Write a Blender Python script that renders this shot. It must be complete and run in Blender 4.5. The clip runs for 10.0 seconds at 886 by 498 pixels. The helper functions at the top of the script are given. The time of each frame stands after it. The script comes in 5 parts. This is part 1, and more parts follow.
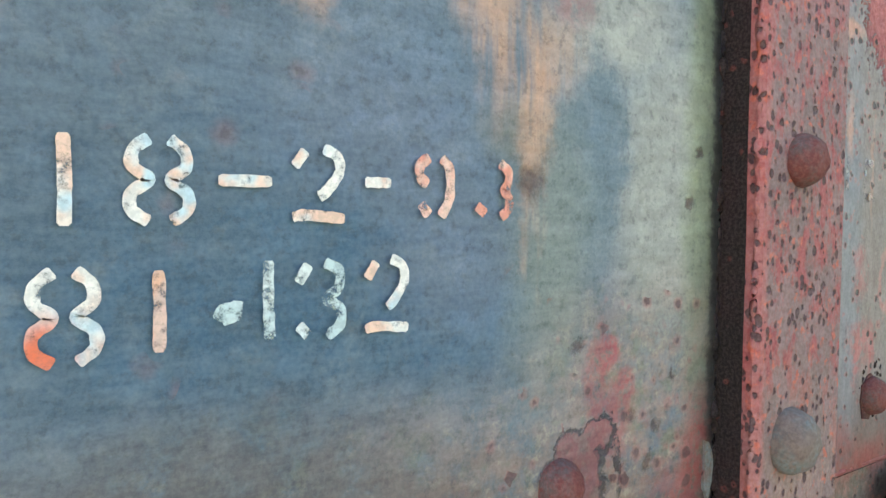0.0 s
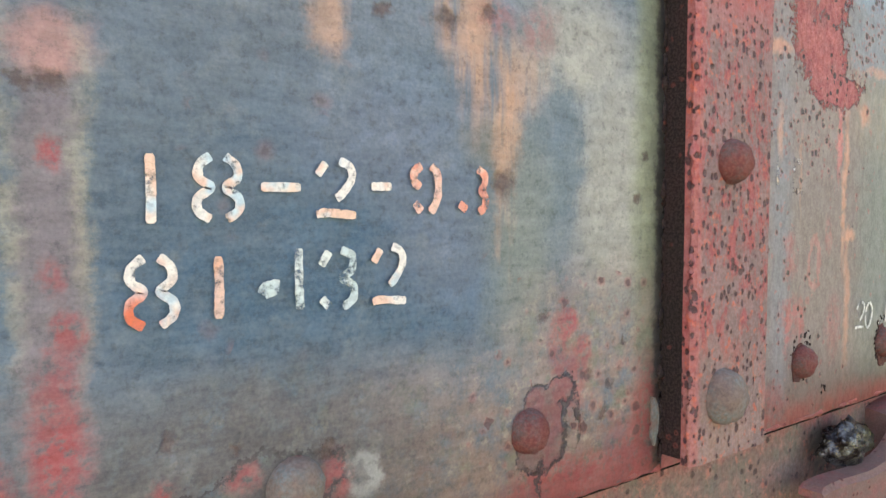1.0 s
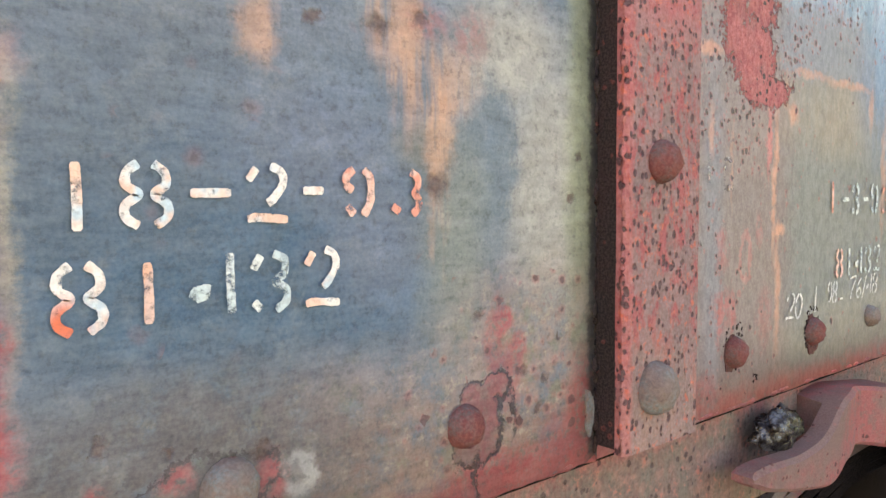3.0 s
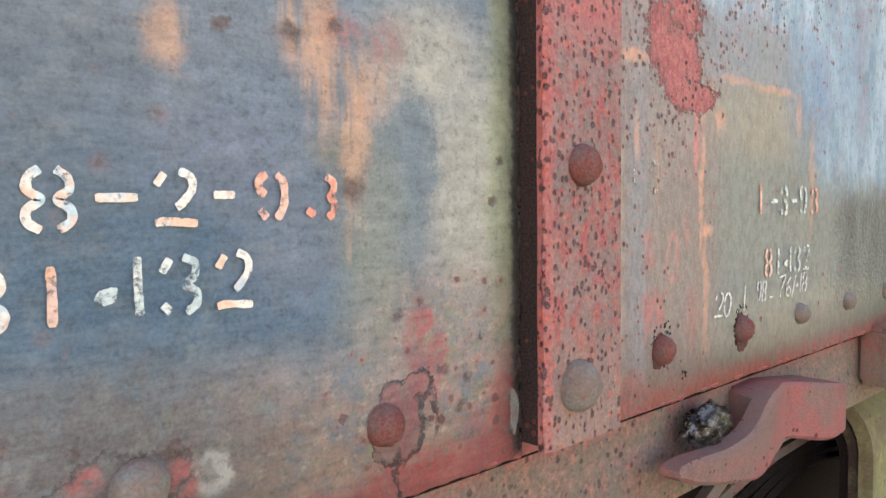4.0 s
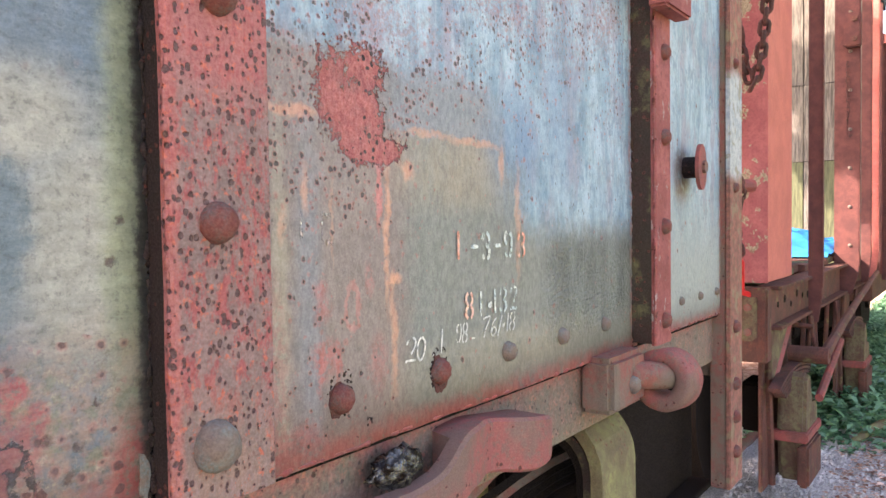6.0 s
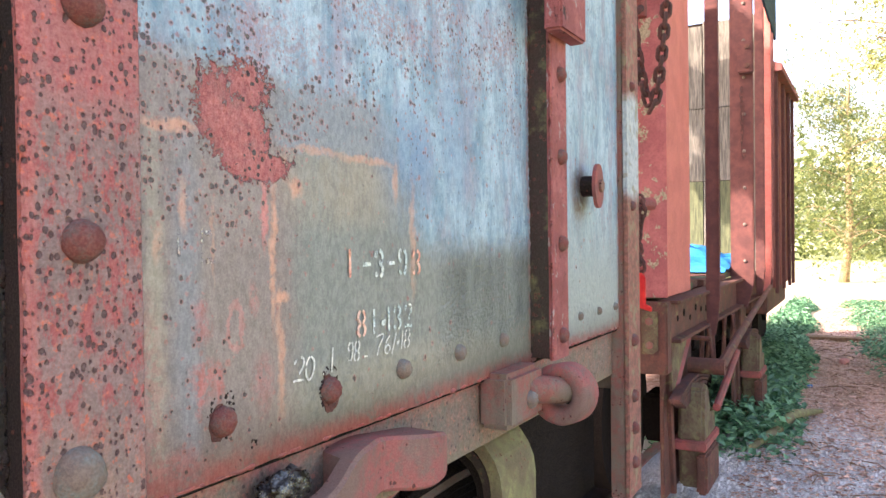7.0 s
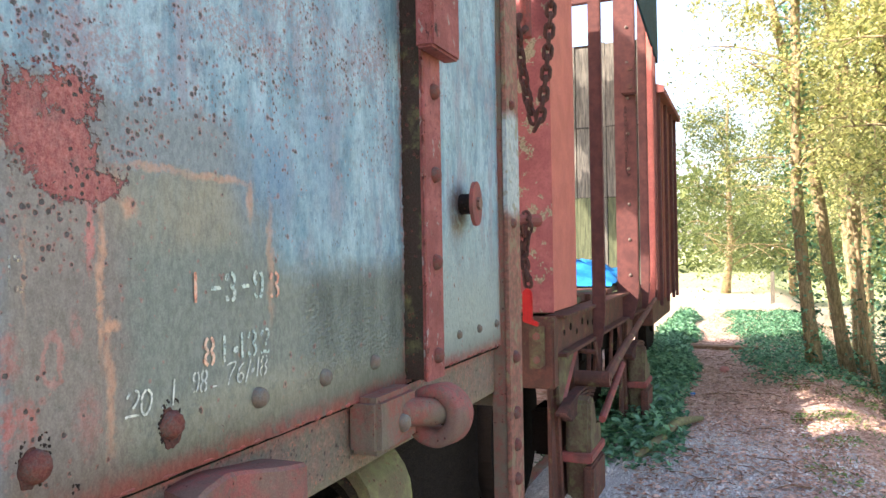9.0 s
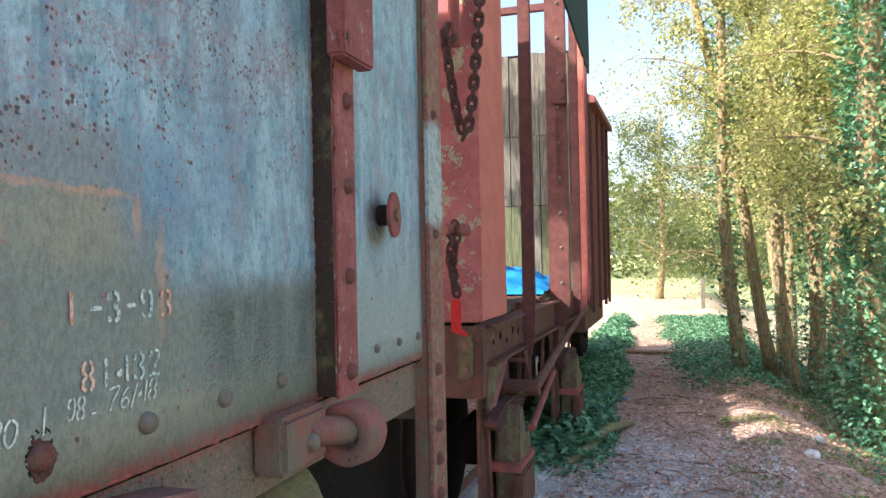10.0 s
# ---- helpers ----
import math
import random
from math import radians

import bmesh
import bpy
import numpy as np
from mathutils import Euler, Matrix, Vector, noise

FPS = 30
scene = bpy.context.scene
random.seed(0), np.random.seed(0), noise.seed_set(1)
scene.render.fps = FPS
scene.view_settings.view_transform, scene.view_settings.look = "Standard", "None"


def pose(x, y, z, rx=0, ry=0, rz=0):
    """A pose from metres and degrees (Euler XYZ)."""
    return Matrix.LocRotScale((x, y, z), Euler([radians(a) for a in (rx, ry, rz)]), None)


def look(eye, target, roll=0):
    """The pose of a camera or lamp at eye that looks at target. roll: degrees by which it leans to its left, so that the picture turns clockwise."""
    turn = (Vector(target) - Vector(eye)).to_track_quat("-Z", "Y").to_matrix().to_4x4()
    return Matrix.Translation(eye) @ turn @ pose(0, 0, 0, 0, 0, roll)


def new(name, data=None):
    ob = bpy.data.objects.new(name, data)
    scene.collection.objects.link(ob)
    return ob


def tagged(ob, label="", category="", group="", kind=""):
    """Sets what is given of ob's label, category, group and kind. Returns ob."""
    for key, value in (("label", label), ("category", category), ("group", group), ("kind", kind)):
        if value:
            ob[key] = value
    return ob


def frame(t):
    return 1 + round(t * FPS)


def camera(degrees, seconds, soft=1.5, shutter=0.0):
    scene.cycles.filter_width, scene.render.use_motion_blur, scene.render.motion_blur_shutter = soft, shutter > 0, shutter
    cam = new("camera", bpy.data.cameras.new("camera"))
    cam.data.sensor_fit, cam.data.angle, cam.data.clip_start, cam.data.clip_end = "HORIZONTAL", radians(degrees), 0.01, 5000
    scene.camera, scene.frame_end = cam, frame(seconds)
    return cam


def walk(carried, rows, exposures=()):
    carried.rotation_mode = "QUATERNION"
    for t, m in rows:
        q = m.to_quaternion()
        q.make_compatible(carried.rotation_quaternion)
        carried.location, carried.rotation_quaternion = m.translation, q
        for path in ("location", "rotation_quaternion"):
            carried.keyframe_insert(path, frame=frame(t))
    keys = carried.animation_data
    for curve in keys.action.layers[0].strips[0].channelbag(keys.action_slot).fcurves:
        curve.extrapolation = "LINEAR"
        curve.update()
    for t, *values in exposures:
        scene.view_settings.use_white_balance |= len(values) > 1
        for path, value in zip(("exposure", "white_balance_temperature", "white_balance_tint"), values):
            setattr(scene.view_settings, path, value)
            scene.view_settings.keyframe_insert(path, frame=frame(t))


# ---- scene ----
cam = camera(60.9, 10.0)
PATH = [
    (0, (0.301, 0.269, 1.451), (1.476, 1.885, 1.361), 0.4),
    (0.5, (0.277, 0.201, 1.457), (1.516, 1.767, 1.353), 0.2),
    (1, (0.23, 0.178, 1.455), (1.437, 1.769, 1.341), -0.1),
    (1.5, (0.213, 0.185, 1.454), (1.405, 1.786, 1.328), -0.3),
    (2, (0.234, 0.172, 1.459), (1.432, 1.767, 1.318), -0.4),
    (2.5, (0.238, 0.164, 1.463), (1.48, 1.725, 1.322), -0.5),
    (4, (0.263, 0.114, 1.463), (1.611, 1.586, 1.334), -0.7),
    (4.5, (0.305, 0.08, 1.468), (1.688, 1.52, 1.344), -0.9),
    (5, (0.357, 0.036, 1.479), (1.811, 1.405, 1.368), -0.8),
    (5.5, (0.39, -0.008, 1.481), (1.941, 1.252, 1.39), -0.8),
    (6, (0.405, -0.048, 1.493), (2.03, 1.116, 1.428), -0.8),
    (7.5, (0.447, -0.093, 1.495), (2.226, 0.821, 1.482), -0.8),
    (8, (0.47, -0.102, 1.495), (2.275, 0.76, 1.49), -0.9),
    (8.5, (0.48, -0.115, 1.501), (2.315, 0.68, 1.503), -0.9),
    (9, (0.497, -0.132, 1.505), (2.35, 0.619, 1.514), -1.0),
    (9.5, (0.518, -0.154, 1.512), (2.396, 0.533, 1.525), -1.2),
    (10, (0.554, -0.181, 1.52), (2.46, 0.423, 1.543), -1.1),
]
EXPOSURES = [(0, 2.30, 6700, 14), (0.5, 2.28, 7050, 20), (1.0, 2.34, 7450, 25), (2.5, 2.46, 7750, 29), (5.5, 2.44, 7600, 30), (7.5, 2.38, 7100, 24), (8.0, 2.06, 7100, 22), (9.0, 2.0, 6850, 18), (9.5, 2.0, 6750, 17), (10, 1.58, 6500, 14)]
walk(cam, [(t, look(eye, target, roll)) for t, eye, target, roll in PATH],
     EXPOSURES)

# ---- light ----
world = bpy.data.worlds.new("sky")
scene.world = world
world.use_nodes = True
wn = world.node_tree
sky = wn.nodes.new("ShaderNodeTexSky")
sky.sky_type, sky.sun_disc = "NISHITA", False
SUN = Vector((-0.50, 0.64, 0.57)).normalized()
sky.sun_elevation = math.asin(SUN.z)
sky.sun_rotation = math.atan2(SUN.x, SUN.y)
sky.dust_density, sky.air_density = 2.6, 1.0
wn.links.new(sky.outputs[0], wn.nodes["Background"].inputs[0])
wn.nodes["Background"].inputs[1].default_value = 0.15
sun = new("sun", bpy.data.lights.new("sun", "SUN"))
sun.data.energy, sun.data.angle, sun.data.color = 4.2, radians(0.5), (1.0, 0.94, 0.86)
sun.matrix_world = look(SUN * 30, (0, 0, 0))


# ---- materials ----
def srgb(r, g, b):
    return tuple(((c / 255 + 0.055) / 1.055) ** 2.4 if c > 10 else c / 3294 for c in (r, g, b))


class Mat:
    """A node material written as arithmetic on the object's own coordinates."""

    def __init__(self, name, warp=0.02, warp_scale=25, wvec=None):
        self.m = bpy.data.materials.new(name)
        self.m.use_nodes = True
        self.t = self.m.node_tree
        self.bsdf = self.t.nodes["Principled BSDF"]
        self.pos = self.node("ShaderNodeTexCoord").outputs["Object"]
        n = self.noise(warp_scale, 7, 0.72, out="Color")
        off = self.vec("MULTIPLY", self.vec("SUBTRACT", n, (0.5, 0.5, 0.5)), wvec or (warp * 2, 0, warp * 2))
        self.warped = self.vec("ADD", self.pos, off)

    def node(self, kind):
        return self.t.nodes.new(kind)

    def put(self, sock, v):
        if isinstance(v, bpy.types.NodeSocket):
            self.t.links.new(v, sock)
        elif isinstance(v, tuple) and sock.type == "RGBA":
            sock.default_value = (*v[:3], 1)
        else:
            sock.default_value = v

    def vec(self, op, a, b):
        n = self.node("ShaderNodeVectorMath")
        n.operation = op
        self.put(n.inputs[0], a)
        self.put(n.inputs[1], b)
        return n.outputs["Value"] if op in ("LENGTH", "DOT_PRODUCT") else n.outputs[0]

    def math(self, op, a, b=0.5):
        n = self.node("ShaderNodeMath")
        n.operation = op
        self.put(n.inputs[0], a)
        self.put(n.inputs[1], b)
        return n.outputs[0]

    def noise(self, scale, detail=4, rough=0.6, out="Fac", stretch=None, src=None):
        n = self.node("ShaderNodeTexNoise")
        v = src or self.pos
        if stretch:
            v = self.vec("MULTIPLY", v, stretch)
        self.put(n.inputs["Vector"], v)
        n.inputs["Scale"].default_value, n.inputs["Detail"].default_value, n.inputs["Roughness"].default_value = scale, detail, rough
        return n.outputs[out]

    def cells(self, scale, stretch=None, feature="F1"):
        n = self.node("ShaderNodeTexVoronoi")
        n.feature = feature
        jig = self.vec("MULTIPLY", self.vec("SUBTRACT", self.noise(scale * 1.2, 3, 0.6, out="Color"), (0.5, 0.5, 0.5)), (0.5 / scale, 0.5 / scale, 0.5 / scale))
        src = self.vec("ADD", self.pos, jig)
        self.put(n.inputs["Vector"], self.vec("MULTIPLY", src, stretch) if stretch else src)
        n.inputs["Scale"].default_value = scale
        return n.outputs

    def step(self, x, lo, hi):
        n = self.node("ShaderNodeMapRange")
        n.interpolation_type = "SMOOTHSTEP"
        self.put(n.inputs[0], x)
        if lo > hi:
            n.inputs[1].default_value, n.inputs[2].default_value, n.inputs[3].default_value, n.inputs[4].default_value = hi, lo, 1, 0
        else:
            n.inputs[1].default_value, n.inputs[2].default_value = lo, hi
        return n.outputs[0]

    def blob(self, x, z, rx, rz, soft=0.35, amount=1.0, rag=0.0):
        d = self.vec("LENGTH", self.vec("MULTIPLY", self.vec("SUBTRACT", self.warped, (x, 0, z)), (1 / rx, 0, 1 / rz)), (0, 0, 0))
        if rag:
            d = self.math("ADD", d, self.math("MULTIPLY", self.math("SUBTRACT", self.noise(75, 5, 0.7), 0.5), rag))
        f = self.step(d, 1 + soft, 1 - soft)
        return f if amount == 1 else self.math("MULTIPLY", f, amount)

    def mul(self, a, b):
        return self.math("MULTIPLY", a, b)

    def mix(self, f, a, b, how="MIX"):
        n = self.node("ShaderNodeMix")
        n.data_type, n.blend_type = "RGBA", how
        self.put(n.inputs[0], f)
        self.put(n.inputs[6], a)
        self.put(n.inputs[7], b)
        return n.outputs[2]

    def done(self, color, rough=0.6, bump=None, dist=0.002, strength=0.6, metal=0.0, gloss=0.2):
        self.bsdf.inputs["Specular IOR Level"].default_value = gloss
        self.put(self.bsdf.inputs["Base Color"], color)
        self.put(self.bsdf.inputs["Roughness"], rough)
        self.put(self.bsdf.inputs["Metallic"], metal)
        if bump is not None:
            b = self.node("ShaderNodeBump")
            b.inputs["Strength"].default_value, b.inputs["Distance"].default_value = strength, dist
            self.put(b.inputs["Height"], bump)
            self.t.links.new(b.outputs[0], self.bsdf.inputs["Normal"])
        return self.m


def spots(k, scale, density, size, stretch=(1, 1, 1)):
    """Round pits: (pit core, rusty halo) of which a noise keeps some; density may be a socket."""
    c = k.cells(scale, stretch)
    keep = k.node("ShaderNodeSeparateColor")
    k.put(keep.inputs[0], c["Color"])
    r = k.mul(k.math("POWER", keep.outputs[0], 1.6), size)
    on = k.math("LESS_THAN", keep.outputs[1], density)
    near = k.math("ADD", k.math("SUBTRACT", c["Distance"], r), k.mul(k.math("SUBTRACT", k.noise(scale * 3.2, 3, 0.7), 0.5), 0.22))
    return k.mul(k.step(near, 0.05, -0.10), on), k.mul(k.step(near, 0.30, -0.02), on)


def left_paint():
    k = Mat("blue_grey_paint", 0.022, 22)
    big, mid, fine = k.noise(7, 4), k.noise(45, 5, 0.7), k.noise(300, 3, 0.7)
    brush = k.noise(120, 4, 0.65, stretch=(0.22, 1, 1))
    c = k.mix(k.step(big, 0.35, 0.65), srgb(110, 126, 136), srgb(92, 114, 128))
    core = k.math("MAXIMUM", k.blob(0.45, 1.43, 0.16, 0.085, 0.55), k.blob(0.56, 1.385, 0.10, 0.05, 0.6))
    c = k.mix(k.mul(core, 0.9), c, srgb(50, 90, 112))
    c = k.mix(k.blob(0.40, 1.505, 0.05, 0.022, 0.8, 0.6), c, srgb(62, 94, 112))
    c = k.mix(k.blob(0.52, 1.505, 0.07, 0.04, 0.7, 0.45), c, srgb(124, 130, 146))
    c = k.mix(k.blob(0.58, 1.43, 0.05, 0.05, 0.7, 0.4), c, srgb(118, 124, 140))
    c = k.mix(k.blob(0.42, 1.60, 0.25, 0.035, 0.8, 0.45), c, srgb(124, 128, 132))
    # pale washed band beside the stiffener
    pale = k.math("MAXIMUM", k.blob(0.78, 1.47, 0.06, 0.12, 0.5), k.blob(0.73, 1.59, 0.07, 0.05, 0.6))
    c = k.mix(k.mul(pale, 0.9), c, srgb(172, 168, 152))
    c = k.mix(k.blob(0.70, 1.50, 0.034, 0.065, 0.3, 0.9, rag=0.7), c, srgb(96, 116, 124))
    c = k.mix(k.blob(0.828, 1.5, 0.024, 0.4, 0.6, 0.8), c, srgb(154, 160, 124))
    c = k.mix(k.blob(0.66, 1.42, 0.035, 0.09, 0.7, 0.6), c, srgb(138, 142, 118))
    c = k.mix(k.blob(0.63, 1.505, 0.03, 0.022, 0.7, 0.7), c, srgb(104, 100, 82))
    # warm brown grime towards the lower seam, with lime and algae in it
    low = k.math("MAXIMUM", k.blob(0.56, 1.225, 0.34, 0.10, 0.45), k.blob(0.76, 1.30, 0.12, 0.09, 0.6))
    grime = k.mul(low, k.step(mid, 0.25, 0.6))
    c = k.mix(k.mul(grime, 0.9), c, srgb(152, 124, 106))
    c = k.mix(k.mul(low, k.step(k.noise(58, 6, 0.75), 0.52, 0.66)), c, srgb(172, 158, 136))
    c = k.mix(k.mul(k.mul(low, 0.6), k.step(k.noise(30, 5, 0.7), 0.52, 0.64)), c, srgb(116, 124, 96))
    # broad darker grey at the lower left, darker blue-grey at the upper left
    c = k.mix(k.mul(k.blob(0.39, 1.28, 0.19, 0.065, 0.6, 0.85), k.step(mid, 0.2, 0.55)), c, srgb(80, 76, 74))
    c = k.mix(k.blob(0.35, 1.55, 0.13, 0.10, 0.7, 0.7), c, srgb(84, 100, 110))
    # ochre runs
    run = k.noise(60, 3, 0.6, stretch=(1, 1, 0.12))
    for x, z, rx, rz, a in ((0.612, 1.585, 0.02, 0.06, 0.85), (0.642, 1.535, 0.016, 0.05, 0.85), (0.482, 1.58, 0.014, 0.022, 0.7), (0.583, 1.605, 0.012, 0.03, 0.8),
                            (0.642, 1.455, 0.010, 0.05, 0.55), (0.655, 1.56, 0.03, 0.03, 0.5)):
        c = k.mix(k.mul(k.blob(x, z, rx, rz, 0.6, a), k.step(run, 0.3, 0.55)), c, srgb(208, 158, 122))
    # old weld band with pale borders and a stained hole
    c = k.mix(k.blob(0.308, 1.40, 0.020, 0.17, 0.3, 0.85), c, srgb(132, 116, 116))
    c = k.mix(k.blob(0.309, 1.545, 0.020, 0.016, 0.6, 0.8), c, srgb(186, 132, 118))
    for x in (0.288, 0.325):
        c = k.mix(k.mul(k.blob(x, 1.46, 0.005, 0.08, 0.9, 0.6), k.step(mid, 0.3, 0.55)), c, srgb(170, 164, 136))
    # bare rust
    rust = srgb(166, 70, 68)
    for x, z, rx, rz, a in ((0.311, 1.486, 0.006, 0.008, 1), (0.308, 1.414, 0.007, 0.01, 0.7), (0.313, 1.383, 0.010, 0.012, 1), (0.309, 1.352, 0.012, 0.02, 0.7), (0.309, 1.315, 0.013, 0.03, 1),
                            (0.309, 1.25, 0.014, 0.05, 1), (0.275, 1.30, 0.01, 0.02, 0.8), (0.262, 1.42, 0.01, 0.02, 0.6), (0.718, 1.352, 0.011, 0.012, 1), (0.706, 1.335, 0.01, 0.03, 0.6),
                            (0.735, 1.325, 0.008, 0.012, 0.8), (0.722, 1.30, 0.02, 0.025, 0.7), (0.70, 1.215, 0.06, 0.02, 0.8), (0.77, 1.205, 0.10, 0.022, 1), (0.83, 1.25, 0.022, 0.055, 0.9), (0.80, 1.225, 0.03, 0.03, 0.7),
                            (0.365, 1.272, 0.009, 0.013, 1), (0.415, 1.277, 0.012, 0.010, 0.9), (0.372, 1.245, 0.02, 0.02, 0.7), (0.483, 1.262, 0.012, 0.018, 0.8), (0.63, 1.607, 0.02, 0.015, 0.5), (0.68, 1.6, 0.02, 0.02, 0.5)):
        c = k.mix(k.mul(k.blob(x, z, rx, rz, 0.6, a), k.step(k.noise(110, 4), 0.30, 0.55)), c, rust)
    low_edge = k.step(k.math("ADD", k.vec("DOT_PRODUCT", k.warped, (0, 0, 1)), k.mul(mid, 0.03)), 1.245, 1.212)
    c = k.mix(k.mul(k.mul(low_edge, k.step(k.noise(40, 5, 0.7), 0.34, 0.52)), 0.9), c, srgb(172, 78, 74))
    scab = k.math("MAXIMUM", k.blob(0.682, 1.262, 0.030, 0.036, 0.08, rag=0.5), k.blob(0.706, 1.292, 0.020, 0.010, 0.1, rag=0.9))
    c = k.mix(k.mul(scab, 0.85), c, k.mix(k.step(mid, 0.4, 0.6), srgb(152, 72, 70), srgb(122, 92, 86)))
    rim = k.math("SUBTRACT", k.math("MAXIMUM", k.blob(0.684, 1.262, 0.033, 0.039, 0.06, rag=0.5), k.blob(0.707, 1.291, 0.022, 0.013, 0.1, rag=0.9)), scab)
    crack = k.math("MAXIMUM", k.blob(0.682, 1.213, 0.0022, 0.02, 0.5), k.blob(0.728, 1.262, 0.002, 0.02, 0.5))
    rim = k.math("MAXIMUM", rim, crack)
    c = k.mix(k.mul(k.mul(k.step(rim, 0.1, 0.5), k.step(k.noise(60, 4, 0.7), 0.32, 0.5)), 0.85), c, srgb(52, 34, 33))
    flake2 = k.math("SUBTRACT", k.blob(0.44, 1.268, 0.052, 0.026, 0.06, rag=1.6), k.blob(0.44, 1.268, 0.047, 0.022, 0.06, rag=1.6))
    c = k.mix(k.mul(k.step(flake2, 0.1, 0.5), 0.8), c, srgb(56, 40, 40))
    lime = k.math("SUBTRACT", k.blob(0.508, 1.262, 0.017, 0.016, 0.5, rag=1.0), k.blob(0.502, 1.262, 0.010, 0.010, 0.5, 0.7))
    c = k.mix(k.mul(k.step(lime, 0.0, 0.8), 0.8), c, srgb(176, 176, 168))
    hole = None
    for x, z, r in ((0.582, 1.598, 0.008), (0.621, 1.608, 0.007), (0.526, 1.593, 0.005), (0.64, 1.469, 0.010), (0.309, 1.525, 0.007), (0.297, 1.524, 0.004), (0.81, 1.46, 0.004), (0.82, 1.505, 0.004),
                    (0.686, 1.36, 0.004), (0.412, 1.3, 0.004), (0.475, 1.285, 0.007), (0.37, 1.31, 0.005), (0.765, 1.262, 0.005), (0.79, 1.33, 0.003), (0.745, 1.30, 0.004), (0.77, 1.29, 0.004)):
        b = k.blob(x, z, r, r * 1.1, 0.6)
        hole = b if hole is None else k.math("MAXIMUM", hole, b)
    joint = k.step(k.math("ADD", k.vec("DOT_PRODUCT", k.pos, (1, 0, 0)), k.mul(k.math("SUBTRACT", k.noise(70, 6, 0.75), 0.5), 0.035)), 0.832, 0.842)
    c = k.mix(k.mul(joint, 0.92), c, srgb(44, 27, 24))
    c = k.mix(k.mul(hole, 0.85), c, srgb(88, 58, 46))
    core2, halo = spots(k, 48, k.mul(k.step(k.noise(9, 3), 0.45, 0.65), 0.5), 0.26)
    c = k.mix(k.mul(halo, 0.3), c, srgb(150, 90, 80))
    c = k.mix(k.mul(core2, 0.75), c, srgb(66, 54, 50))
    rot, rot_halo = spots(k, 80, k.mul(k.blob(0.76, 1.28, 0.12, 0.10, 0.5), 0.7), 0.46)
    c = k.mix(k.mul(rot_halo, 0.45), c, srgb(166, 84, 76))
    c = k.mix(k.mul(rot, 0.8), c, srgb(84, 44, 40))
    chips, _ = spots(k, 95, 0.06, 0.3)
    c = k.mix(k.mul(chips, 0.8), c, srgb(196, 184, 152))
    c = k.mix(k.step(mid, 0.62, 0.42), c, k.mix(0.24, c, srgb(60, 66, 64)))
    c = k.mix(k.step(k.noise(110, 4, 0.75), 0.5, 0.34), c, k.mix(0.35, c, srgb(36, 44, 46)))
    c = k.mix(k.step(k.noise(26, 5, 0.7), 0.54, 0.7), c, k.mix(0.16, c, srgb(168, 168, 158)))
    c = k.mix(k.step(brush, 0.3, 0.7), k.mix(0.15, c, srgb(30, 40, 46)), k.mix(0.07, c, srgb(190, 194, 192)))
    c = k.mix(k.step(fine, 0.3, 0.7), k.mix(0.12, c, (0.02, 0.025, 0.03)), k.mix(0.05, c, srgb(200, 198, 188)))
    h = k.math("ADD", k.mul(mid, 0.8), k.math("ADD", k.mul(brush, 0.35), k.math("ADD", k.mul(hole, -1.0), k.math("ADD", k.mul(scab, 1.0), k.mul(rim, -1.5)))))
    return k.done(c, k.math("ADD", 0.42, k.mul(mid, 0.3)), h, 0.0022, 0.6, gloss=0.35)


